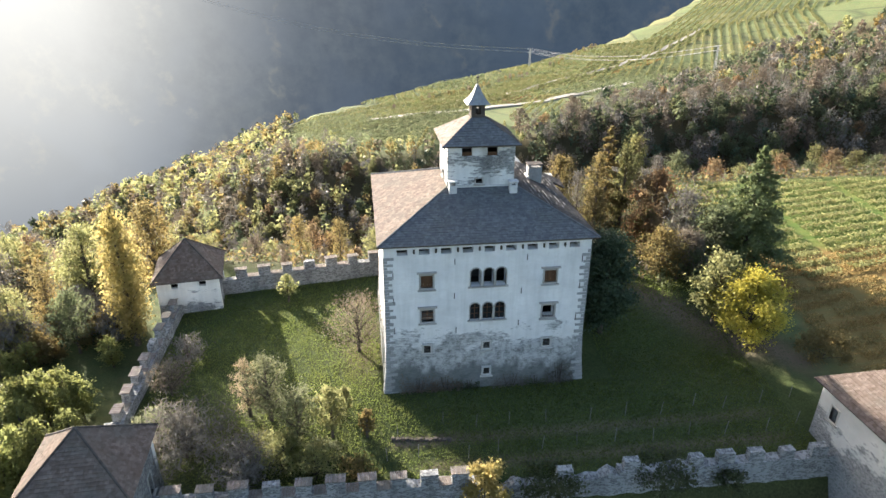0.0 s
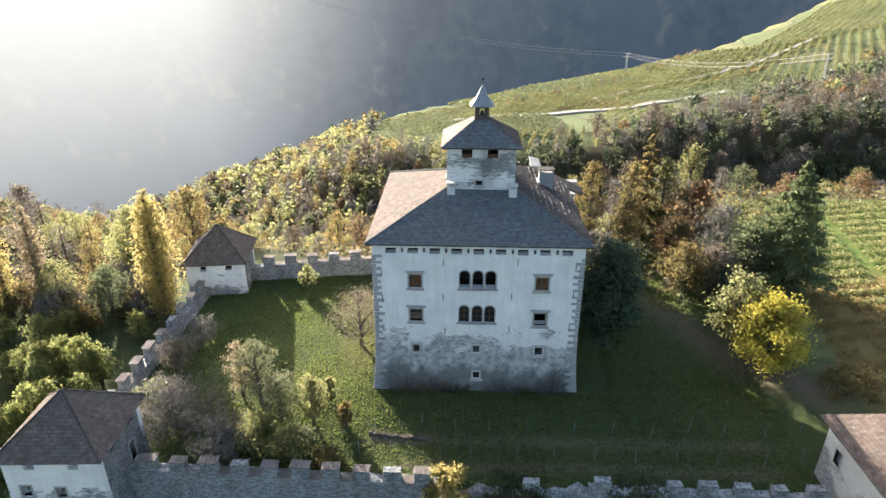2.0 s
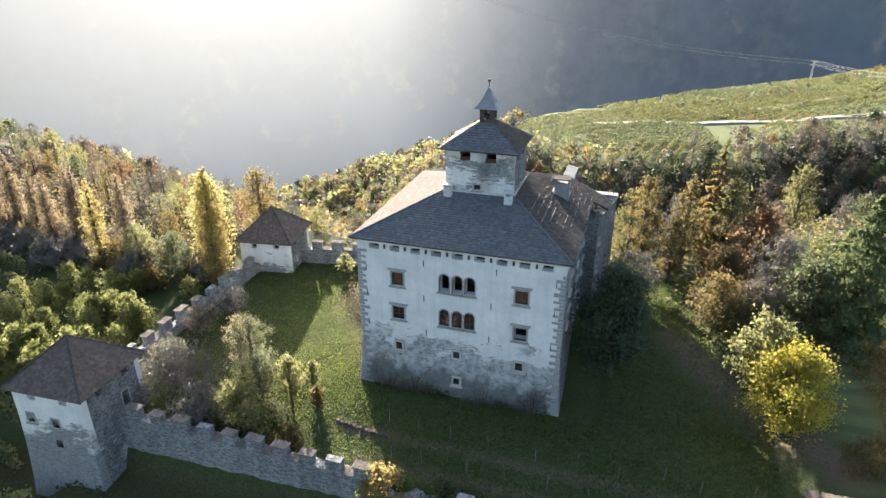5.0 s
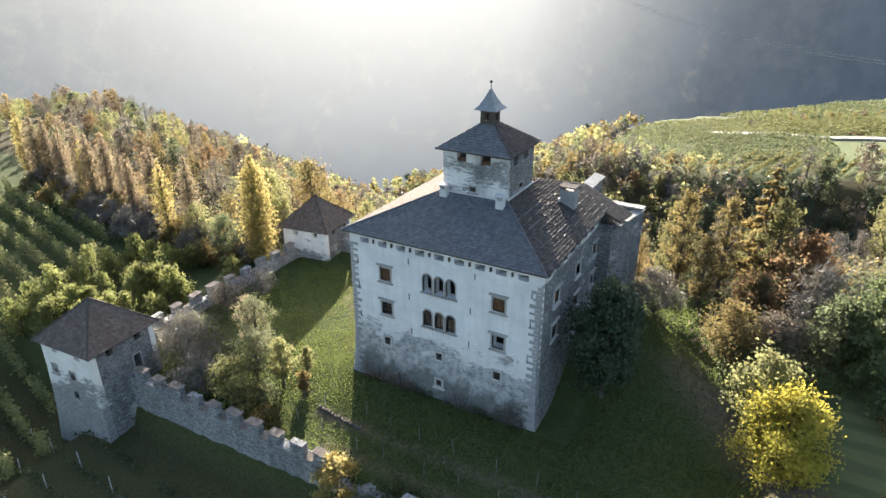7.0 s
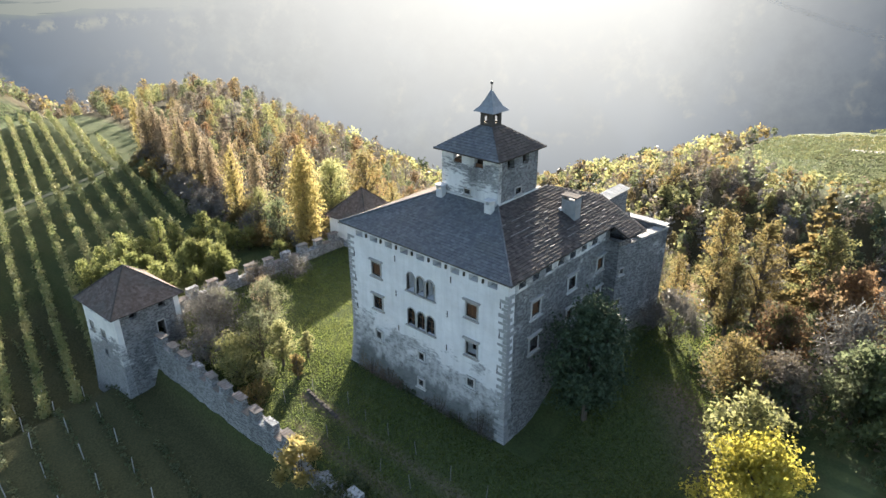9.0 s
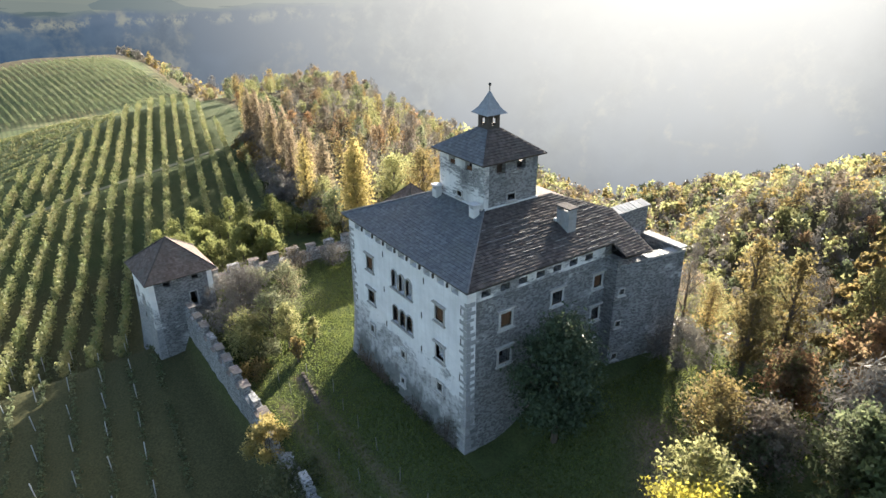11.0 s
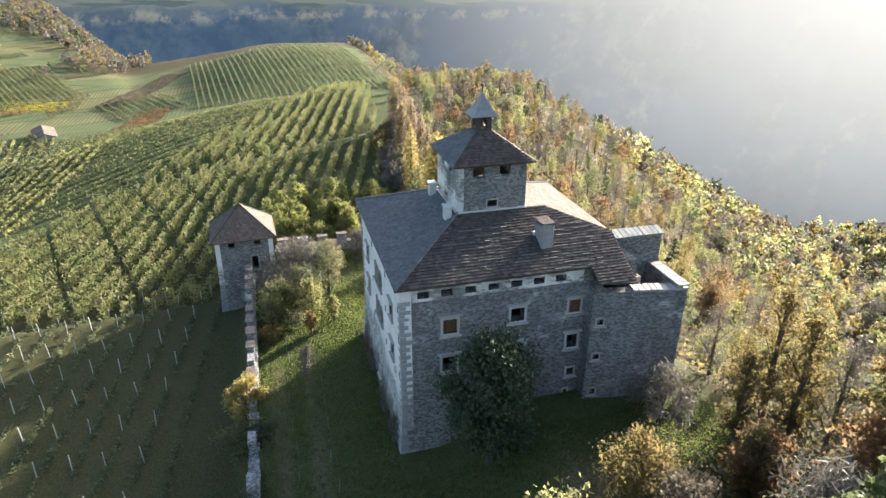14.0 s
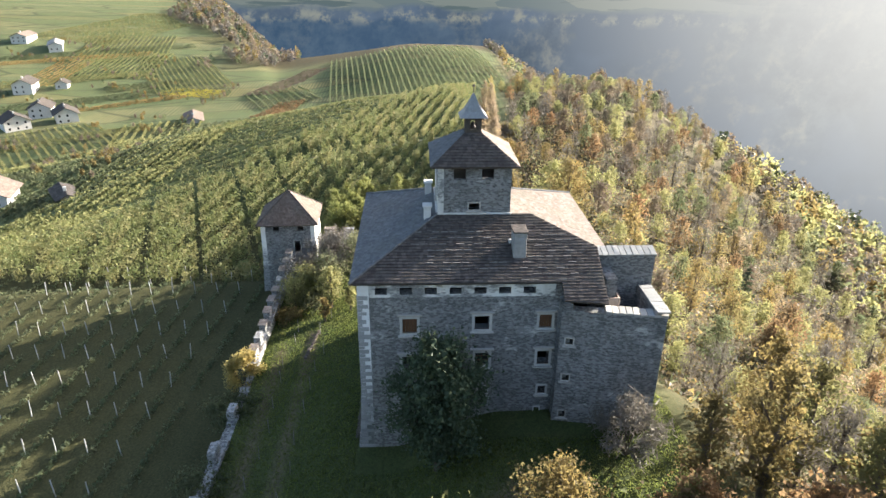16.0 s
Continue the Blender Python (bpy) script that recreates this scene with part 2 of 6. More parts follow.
M_LEAD = plain("grey_spire_sheet", (0.30, 0.32, 0.34), (0.20, 0.21, 0.23), 4.0, rough=0.5)
M_IRON = plain("dark_iron", (0.05, 0.05, 0.05), (0.08, 0.07, 0.06), 8.0, rough=0.6)
M_CABLE = plain("steel_cable", (0.42, 0.42, 0.42), (0.32, 0.32, 0.32), 2.0, rough=0.8)
M_POST = plain("concrete_post", (0.50, 0.50, 0.49), (0.38, 0.38, 0.37), 6.0)
M_BARK = plain("tree_bark", (0.13, 0.105, 0.085), (0.07, 0.06, 0.05), 6.0, stretch=(1, 1, 0.3), world=False)
# darker copy of the clay shingles, for shaded tower slopes and the gatehouse
M_DARKTILE = shingle("dark_shaded_clay", (0.12, 0.09, 0.075), (0.19, 0.15, 0.13), (0.13, 0.115, 0.10))
M_TRACK = plain("worn_grass_track", (0.24, 0.23, 0.15), (0.17, 0.17, 0.10), 1.5)
M_ROAD = plain("pale_gravel_road", (0.36, 0.34, 0.30), (0.27, 0.25, 0.22), 1.5)
glass = Shade("old_window_glass", 0.08, 0.6)
M_GLASS = glass.colour((0.02, 0.022, 0.025))

LEAF = {
    "green": foliage("green_leaves", (0.065, 0.105, 0.045), (0.105, 0.14, 0.065), (0.12, 0.14, 0.07)),
    "lime": foliage("yellow_green_leaves", (0.16, 0.20, 0.055), (0.245, 0.25, 0.07), (0.20, 0.205, 0.065), 0.7, 0.2),
    "yellow": foliage("yellow_leaves", (0.52, 0.43, 0.01), (0.42, 0.36, 0.015), (0.31, 0.28, 0.02), 0.6, 0.0),
    "amber": foliage("amber_poplar_leaves", (0.44, 0.335, 0.085), (0.38, 0.29, 0.085), (0.42, 0.34, 0.09)),
    "gold": foliage("golden_leaves", (0.25, 0.16, 0.035), (0.20, 0.14, 0.035), (0.17, 0.135, 0.045)),
    "rust": foliage("rusty_leaves", (0.23, 0.11, 0.04), (0.18, 0.095, 0.045), (0.15, 0.105, 0.055)),
    "brown": foliage("dry_brown_leaves", (0.20, 0.14, 0.10), (0.15, 0.11, 0.085), (0.17, 0.14, 0.10), 0.35),
    "grey": foliage("bare_twigs", (0.18, 0.16, 0.145), (0.125, 0.112, 0.10), (0.15, 0.135, 0.12), 0.25),
    "blush": foliage("pinkish_brown_leaves", (0.34, 0.24, 0.155), (0.27, 0.195, 0.135), (0.30, 0.235, 0.13), 0.55),
    "fir": foliage("fir_needles", (0.03, 0.055, 0.03), (0.055, 0.085, 0.04), (0.045, 0.075, 0.035), 0.2),
    "vine": foliage("vine_leaves", (0.115, 0.16, 0.045), (0.20, 0.215, 0.06), (0.23, 0.22, 0.075), 0.42),
    "grass": foliage("grass_blades", (0.10, 0.155, 0.015), (0.15, 0.21, 0.02), (0.14, 0.18, 0.02), 0.7),
    "sapling": foliage("young_yellow_green_leaves", (0.16, 0.20, 0.045), (0.24, 0.255, 0.05), (0.20, 0.22, 0.05), 0.72, 0.1),
    "olive": foliage("olive_green_leaves", (0.095, 0.115, 0.035), (0.15, 0.15, 0.04), (0.135, 0.125, 0.04)),
    "bronze": foliage("bronze_gold_leaves", (0.19, 0.13, 0.03), (0.155, 0.115, 0.03), (0.125, 0.105, 0.035)),
    "silver": foliage("silver_green_leaves", (0.125, 0.15, 0.085), (0.19, 0.20, 0.125), (0.15, 0.165, 0.075)),
    "spruce": foliage("spruce_needles", (0.08, 0.125, 0.05), (0.135, 0.18, 0.065), (0.12, 0.165, 0.055), 0.5),
    "orange": foliage("orange_vine_leaves", (0.40, 0.25, 0.07), (0.31, 0.25, 0.08), (0.34, 0.21, 0.06)),
}

# ---- the ground: one sheet to the horizon ----
def height(x, y):
    x, y = np.asarray(x, float), np.asarray(y, float)
    # the castle's spur, falling slowly to the west, with a knoll at its end
    crest = -2.5 * sm(30, 100, -x) - 33 * sm(150, 315, -x) + 13 * np.exp(-((x + 435) / 110) ** 2 - ((y - 22) / 78) ** 2)
    inside = sm(-36.2, -34.8, x) * (1 - sm(28.5, 30, x)) * sm(-13.6, -12.4, y)
    court = -0.3 - 0.9 * sm(-1, -11, y) + 3.4 * sm(2, 12, y) * sm(-2, 9, x)
    away = sm(-45, -90, x)
    outer = -5.2 * sm(-5, -15, y) * (1 - away) - (0.1 * np.maximum(0, 18 - y) + 0.0008 * np.clip(-15 - y, 0, 90) ** 2) * away * (1 - 0.85 * sm(-200, -300, x)) - 0.055 * np.maximum(0, -y - 15) - 2.6 * sm(-32, -37, x) * sm(-90, -45, x) + 3.0 * sm(-5, 12, y) * sm(12, 22, x)
    spur = crest + np.where(inside > 0, inside * court + (1 - inside) * outer, outer)
    edge = 27.5 + 0.17 * np.clip(-x, 0, 60) + 0.36 * np.clip(-x - 60, 0, 120) - 0.12 * np.clip(-x - 205, 0, 140) + 22 * sm(15, 45, x)
    spur = spur - 0.56 * np.maximum(0, y - edge) - 0.5 * np.maximum(0, -540 - x) - 0.1 * np.maximum(0, x - 160)
    # the vineyard hill across the ravine to the north-east
    hill = -20 + 0.10 * (x - 20) - 0.08 * (y - 165) + 0.0006 * np.maximum(0, np.minimum(x, 420) - 100) ** 2
    hill = np.minimum(hill, 40) - (0.45 + 0.33 * sm(0, 40, x)) * np.maximum(0, 158 + 85 * sm(-50, -120, x) - 0.1 * x - y)
    hill = hill - 9 * sm(-30, -75, x) - 0.27 * np.maximum(0, -62 - x) - 0.6 * np.maximum(0, y - 272 - 0.82 * np.maximum(0, x + 54))
    # the village slope to the south-west, beyond a hollow
    gap = -y - 0.22 * np.maximum(0, -x) - 8 - 0.12 * np.maximum(0, -x - 430)
    west = -52 + 0.075 * np.clip(-x - 300, 0, 420) - 0.95 * np.maximum(0, -gap) + 0.02 * np.maximum(0, gap) - 0.5 * np.maximum(0, -x - 980)
    low = np.full_like(x, -330.0)
    k = 5.0
    z = k * np.log(np.exp(spur / k) + np.exp(hill / k) + np.exp(west / k) + np.exp(low / k))
    rough = np.sin(x * 0.071 + 1.3) * np.cos(y * 0.083) + 0.6 * np.sin(x * 0.19 + y * 0.13)
    return z + rough * 0.35 * sm(40, 120, np.hypot(x, y)) + 0.05 * np.sin(x * 0.9) * np.sin(y * 0.8 + 1)


def ground_z(x, y):
    return float(height(x, y))


def wooded(x, y):
    """How thick the woods stand, 0 to 1."""
    x, y = np.asarray(x, float), np.asarray(y, float)
    edge = 27.5 + 0.17 * np.clip(-x, 0, 60) + 0.36 * np.clip(-x - 60, 0, 120) - 0.12 * np.clip(-x - 205, 0, 140) + 22 * sm(15, 45, x)
    north = sm(-6, 4, y - edge) * (1 - sm(0, 14, y - 150 - 0.73 * np.clip(x - 42, 0, 150) - 0.75 * np.clip(-x - 5, 0, 60) + 5 * np.sin(x * 0.09)))
    flank = sm(-58, -72, x) * sm(60, 90, y)
    strip = sm(-40, -50, x) * sm(0, 4, y - 22 - 0.1 * np.maximum(0, -x - 60)) * sm(-225, -200, x)
    gap = -y - 0.22 * np.maximum(0, -x) - 8 - 0.12 * np.maximum(0, -x - 430)
    gorge = sm(-440, -480, x) * sm(-420, -300, gap) * (1 - sm(14, 40, gap - 0.10 * np.clip(-x - 520, 0, 300) + 18 * np.sin(x * 0.02)))
    dark = sm(80, 110, x) * sm(60, 90, y) * (1 - sm(195, 215, y - 0.3 * (x - 95)))
    return np.clip(north + flank + strip + gorge + dark, 0, 1)


def axis(lo, hi, near, step):
    out = [0.0]
    while out[-1] < hi:
        out.append(out[-1] + max(step, (out[-1] - near) * 0.055))
    neg = [0.0]
    while neg[-1] > lo:
        neg.append(neg[-1] - max(step, (-neg[-1] - near) * 0.055))
    return np.array(neg[:0:-1] + out)


gx, gy = axis(-4200, 4200, 50, 1.0), axis(-4200, 4200, 50, 1.0)
X, Y = np.meshgrid(gx, gy)
Z = height(X, Y)
nx, ny = len(gx), len(gy)
ids = np.arange(nx * ny).reshape(ny, nx)
quads = np.stack([ids[:-1, :-1], ids[:-1, 1:], ids[1:, 1:], ids[1:, :-1]], -1).reshape(-1, 4)
me = bpy.data.meshes.new("ground")
me.from_pydata(np.stack([X, Y, Z], -1).reshape(-1, 3).tolist(), [], quads.tolist())
me.polygons.foreach_set("use_smooth", [True] * len(me.polygons))
cover = me.color_attributes.new("cover", "FLOAT_COLOR", "POINT")
W = wooded(X, Y)
lawn = sm(-35, -34, X) * (1 - sm(30, 34, X)) * sm(-14, -12.5, Y) * (1 - W)
# darker grass painted where the castle's shadow falls on the vineyard
shade_tint = sm(-70, -60, X) * (1 - sm(55, 70, X)) * sm(-75, -66, Y) * (1 - sm(-14, -12.5, Y))
# darker grass painted for the shade between the orchard rows
orchard = sm(-210, -195, X) * (1 - sm(-40, -36, X)) * sm(-64, -58, Y - 0.3 * np.minimum(0, X + 96)) * (1 - sm(20, 24, Y - 0.1 * (-X - 60))) * (1 - W)
lawn = np.clip(lawn + shade_tint + 0.85 * orchard, 0, 1).ravel()
way = np.clip(((X - 19) * 14 - (Y - 12) * 13) / 365, 0, 1)
bank = np.exp(-((X - 19 - 14 * way) ** 2 + (Y - 12 + 13 * way) ** 2) / 3.0)
bed = np.exp(-((Y + 6.9) / 0.5) ** 2) * sm(-11, -10, X) * (1 - 0.4 * sm(-5, -4, X)) * (1 - sm(24, 27, X)) + 0.6 * np.exp(-((Y + 10.0) / 0.6) ** 2) * sm(-9, -7, X) * (1 - sm(24, 27, X))
soil = (bank + bed + 0.9 * np.exp(-((X + 12.8) / 2.0) ** 2 - ((Y - 7.5) / 4.5) ** 2) + 0.3 * np.exp(-((X + 26) ** 2 + (Y + 4) ** 2) / 30)).ravel()
crop = (sm(35, 39, X) * sm(-7, -3, Y) * (1 - sm(50, 58, Y))).ravel()
# the wood-floor colour also darkens the shadowed ground below the castle
cover.data.foreach_set("color", np.stack([lawn, np.clip(W + 0.6 * shade_tint, 0, 1).ravel(), np.clip(soil, 0, 1), crop], -1).astype("f4").ravel())

s = Shade("grass_and_soil", 0.95, 0.1)
att = s.t.nodes.new("ShaderNodeVertexColor")
att.layer_name = "cover"
chan = s.t.nodes.new("ShaderNodeSeparateColor")
s.to(chan.inputs[0], att.outputs[0])
fine, mid, wide = s.noise(s.at(), 5.0, 5), s.noise(s.at(), 0.6, 5), s.noise(s.at(), 0.045, 4)
meadow = s.mix(s.ramp(wide, 0.4, 0.6), (0.115, 0.13, 0.062), (0.17, 0.16, 0.076))
strips = s.t.nodes.new("ShaderNodeMapping")              # narrow field strips across the village slope
s.to(strips.inputs[0], s.geo.outputs["Position"])
strips.inputs["Rotation"].default_value, strips.inputs["Scale"].default_value = (0, 0, radians(28)), (0.036, 0.0105, 0)
patch = s.cells(strips.outputs[0], 1.0)
hem = s.cells(strips.outputs[0], 1.0, True)
meadow = s.mix(s.math("MULTIPLY", s.ramp(patch, 0.25, 0.3), 0.6), meadow, (0.08, 0.115, 0.046))
meadow = s.mix(s.math("MULTIPLY", s.ramp(patch, 0.80, 0.88), 0.6), meadow, (0.20, 0.16, 0.07))
meadow = s.mix(s.ramp(hem, 0.0, 0.035), (0.05, 0.06, 0.032), meadow)
rows = s.t.nodes.new("ShaderNodeTexWave")                 # mown strips and low vine lines
s.to(rows.inputs["Vector"], s.at(scale=(0.05, 0.26, 0)))
rows.inputs["Scale"].default_value, rows.inputs["Distortion"].default_value, rows.inputs["Detail"].default_value, rows.inputs["Detail Scale"].default_value = 0.55, 5.0, 3.0, 0.6
rows.bands_direction = "Y"
meadow = s.mix(s.math("MULTIPLY", s.ramp(rows.outputs["Fac"], 0.35, 0.75), 0.55), meadow, (0.055, 0.075, 0.035))
meadow = s.mix(s.math("MULTIPLY", s.ramp(mid, 0.48, 0.7), 0.6), meadow, (0.11, 0.095, 0.05))
grass = s.mix(s.ramp(fine, 0.35, 0.65), (0.036, 0.047, 0.019), (0.064, 0.082, 0.029))
grass = s.mix(s.math("MULTIPLY", s.ramp(mid, 0.5, 0.72), 0.2), grass, (0.12, 0.11, 0.045))
stripe = s.ramp(s.noise(s.at(scale=(0.05, 0.9, 0)), 1.0, 4), 0.4, 0.62)
field = s.mix(stripe, (0.085, 0.13, 0.032), (0.14, 0.155, 0.045))
dry = s.mix(stripe, (0.20, 0.125, 0.045), (0.165, 0.14, 0.055))
field = s.mix(s.ramp(s.math("MULTIPLY", s.math("ADD", s.xyz(s.geo.outputs["Position"])[1], s.math("MULTIPLY", mid, 3.0)), 0.02), 0.41, 0.46), dry, field)
floor = s.mix(s.ramp(fine, 0.35, 0.65), (0.035, 0.035, 0.018), (0.085, 0.065, 0.035))
col = s.mix(chan.outputs[0], meadow, grass)
col = s.mix(att.outputs[1], col, field)
col = s.mix(chan.outputs[1], col, floor)
col = s.mix(s.math("MULTIPLY", chan.outputs[2], s.ramp(fine, 0.3, 0.5)), col, (0.16, 0.12, 0.09))
s.bump(s.math("ADD", fine, s.math("MULTIPLY", mid, 1.5)), 0.7, 0.15)
me.materials.append(s.colour(col))
tagged(new("ground", me), "grassy castle hill with vineyard slopes and leaf-strewn woods", "ground", kind="structure")

# ---- the far side of the valley, haze and sun glow painted into its emission ----
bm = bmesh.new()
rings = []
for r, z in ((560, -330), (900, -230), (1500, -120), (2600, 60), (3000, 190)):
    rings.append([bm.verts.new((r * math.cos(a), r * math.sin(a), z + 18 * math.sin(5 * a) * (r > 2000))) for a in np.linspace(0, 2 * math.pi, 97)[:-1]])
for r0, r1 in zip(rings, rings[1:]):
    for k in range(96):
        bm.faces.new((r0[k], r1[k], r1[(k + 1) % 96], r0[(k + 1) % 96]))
s = Shade("painted_haze_distance", 1.0, 0.0)
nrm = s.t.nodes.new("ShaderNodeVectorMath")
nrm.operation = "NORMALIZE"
up = s.t.nodes.new("ShaderNodeVectorMath")            # directions as from about the camera's own height
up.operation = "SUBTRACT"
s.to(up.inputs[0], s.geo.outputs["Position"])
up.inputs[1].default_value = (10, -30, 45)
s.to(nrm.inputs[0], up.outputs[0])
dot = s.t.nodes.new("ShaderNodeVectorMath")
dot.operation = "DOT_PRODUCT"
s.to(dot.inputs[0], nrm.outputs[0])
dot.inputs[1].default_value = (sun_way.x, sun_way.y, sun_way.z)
# painted glow of the low sun in haze, strongest towards its direction
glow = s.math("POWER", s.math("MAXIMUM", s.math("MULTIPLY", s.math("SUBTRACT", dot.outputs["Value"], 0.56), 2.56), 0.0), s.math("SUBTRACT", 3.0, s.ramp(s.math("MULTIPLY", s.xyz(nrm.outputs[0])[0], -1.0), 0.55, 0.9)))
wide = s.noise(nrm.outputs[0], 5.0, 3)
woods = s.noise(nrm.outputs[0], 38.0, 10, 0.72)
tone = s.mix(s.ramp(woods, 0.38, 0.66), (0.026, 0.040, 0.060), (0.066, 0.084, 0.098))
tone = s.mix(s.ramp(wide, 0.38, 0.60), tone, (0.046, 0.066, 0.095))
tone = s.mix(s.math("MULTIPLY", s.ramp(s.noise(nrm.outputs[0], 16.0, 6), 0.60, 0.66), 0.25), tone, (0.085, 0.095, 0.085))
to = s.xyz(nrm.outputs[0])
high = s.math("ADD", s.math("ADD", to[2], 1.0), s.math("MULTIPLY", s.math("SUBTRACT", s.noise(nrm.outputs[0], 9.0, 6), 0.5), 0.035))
# sunlit tree lines along the ridges, painted in a paler tone
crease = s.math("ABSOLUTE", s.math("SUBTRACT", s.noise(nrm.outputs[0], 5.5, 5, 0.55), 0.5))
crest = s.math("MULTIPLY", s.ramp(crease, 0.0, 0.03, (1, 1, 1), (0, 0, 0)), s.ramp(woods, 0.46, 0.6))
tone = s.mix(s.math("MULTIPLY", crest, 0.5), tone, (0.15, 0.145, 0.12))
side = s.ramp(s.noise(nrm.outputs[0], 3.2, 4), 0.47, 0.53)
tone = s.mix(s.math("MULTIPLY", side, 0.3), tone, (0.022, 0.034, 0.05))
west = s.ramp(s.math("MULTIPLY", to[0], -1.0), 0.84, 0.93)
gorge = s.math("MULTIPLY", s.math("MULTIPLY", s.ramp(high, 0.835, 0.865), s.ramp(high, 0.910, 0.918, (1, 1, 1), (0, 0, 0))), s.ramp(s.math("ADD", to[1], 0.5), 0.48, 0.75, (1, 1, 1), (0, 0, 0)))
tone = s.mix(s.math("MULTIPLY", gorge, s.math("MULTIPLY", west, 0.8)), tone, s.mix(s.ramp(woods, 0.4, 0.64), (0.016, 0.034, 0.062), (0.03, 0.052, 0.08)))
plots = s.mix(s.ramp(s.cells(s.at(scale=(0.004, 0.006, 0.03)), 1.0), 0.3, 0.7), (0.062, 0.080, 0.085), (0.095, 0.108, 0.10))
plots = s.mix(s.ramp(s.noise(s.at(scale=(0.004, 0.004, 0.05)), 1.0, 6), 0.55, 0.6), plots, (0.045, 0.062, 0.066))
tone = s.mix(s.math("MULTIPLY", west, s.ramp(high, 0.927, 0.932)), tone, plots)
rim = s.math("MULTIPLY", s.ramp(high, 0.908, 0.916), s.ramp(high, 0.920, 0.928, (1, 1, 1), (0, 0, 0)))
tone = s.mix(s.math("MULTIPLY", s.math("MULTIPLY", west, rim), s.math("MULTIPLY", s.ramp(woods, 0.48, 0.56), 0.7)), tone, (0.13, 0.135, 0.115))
# tone and glow painted dimmer away from the sun, to the east
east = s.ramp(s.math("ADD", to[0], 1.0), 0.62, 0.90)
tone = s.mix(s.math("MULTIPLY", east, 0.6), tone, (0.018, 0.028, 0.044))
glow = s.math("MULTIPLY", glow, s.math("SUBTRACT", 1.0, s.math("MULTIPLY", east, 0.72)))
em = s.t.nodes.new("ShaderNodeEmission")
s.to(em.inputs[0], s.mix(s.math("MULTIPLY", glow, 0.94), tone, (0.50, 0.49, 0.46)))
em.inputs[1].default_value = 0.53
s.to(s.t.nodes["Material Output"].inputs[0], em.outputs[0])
tagged(part("backdrop", bm, s.m, None, smooth=True), "blue far side of the valley with painted haze and backlight", "backdrop", kind="structure")

# ---- masonry builders ----
def wall_panel(length, top, thick, holes, foot=0.0, batter=0.32, reach=6.0, step=2.0, lo=0.0):
    """A wall along +x whose outer face is y = 0 and whose body lies at y > 0. holes: x0, x1, z0, z1, arched. The foot flares outwards."""
    bm = bmesh.new()
    us = sorted({lo, length - lo, *[h[0] for h in holes], *[h[1] for h in holes], *np.arange(lo + step, length - lo - 0.3, step).round(2).tolist()})
    zs = sorted({foot, top, *[h[2] for h in holes], *[h[3] for h in holes], *np.arange(math.ceil(foot) + 0.3, top - 0.3, 1.5).round(2).tolist()})
    out = lambda z: -batter * max(0.0, (reach - z) / reach) ** 2
    grid = {}

    def v(i, j, back):
        if (i, j, back) not in grid:
            side = 0.0 if lo else out(zs[j]) * ((i == 0) - (i == len(us) - 1))
            grid[i, j, back] = bm.verts.new((us[i] + side, thick if back else out(zs[j]), zs[j]))
        return grid[i, j, back]
    solid = {}
    for i in range(len(us) - 1):
        for j in range(len(zs) - 1):
            cu, cz = (us[i] + us[i + 1]) / 2, (zs[j] + zs[j + 1]) / 2
            solid[i, j] = not any(h[0] < cu < h[1] and h[2] < cz < h[3] for h in holes)
    for (i, j), full in solid.items():
        if not full:
            continue
        bm.faces.new((v(i, j, 0), v(i + 1, j, 0), v(i + 1, j + 1, 0), v(i, j + 1, 0)))
        bm.faces.new((v(i, j, 1), v(i, j + 1, 1), v(i + 1, j + 1, 1), v(i + 1, j, 1)))
        for di, dj, a, b in ((-1, 0, (i, j), (i, j + 1)), (1, 0, (i + 1, j + 1), (i + 1, j)), (0, -1, (i + 1, j), (i, j)), (0, 1, (i, j + 1), (i + 1, j + 1))):
            if not solid.get((i + di, j + dj), False):
                bm.faces.new((v(*a, 0), v(*b, 0), v(*b, 1), v(*a, 1)))
    for x0, x1, z0, z1, *arch in holes:
        if not arch:
            continue
        c, r = (x0 + x1) / 2, (x1 - x0) / 2
        pts = [(c - r * math.cos(math.pi * k / 10), z1 - r + r * math.sin(math.pi * k / 10)) for k in range(11)]
        for side, corner in ((pts[:6], (x0, z1)), (pts[5:], (x1, z1))):
            for (ax, az), (bx, bz) in zip(side, side[1:]):
                f = [bm.verts.new((px, py, pz)) for py in (0.0, 0.35) for px, pz in ((ax, az), (bx, bz), corner)]
                bm.faces.new(f[:3])
                bm.faces.new(f[:2:-1])
                bm.faces.new((f[0], f[3], f[4], f[1]))
    bmesh.ops.remove_doubles(bm, verts=bm.verts, dist=0.0005)
    return bm


def clip(poly, axis_i, limit, keep_less):
    out = []
    for a, b in zip(poly, poly[1:] + poly[:1]):
        ia, ib = (a[axis_i] <= limit) == keep_less, (b[axis_i] <= limit) == keep_less
        if ia:
            out.append(a)
        if ia != ib:
            t = (limit - a[axis_i]) / (b[axis_i] - a[axis_i])
            out.append((a[0] + t * (b[0] - a[0]), a[1] + t * (b[1] - a[1])))
    return out


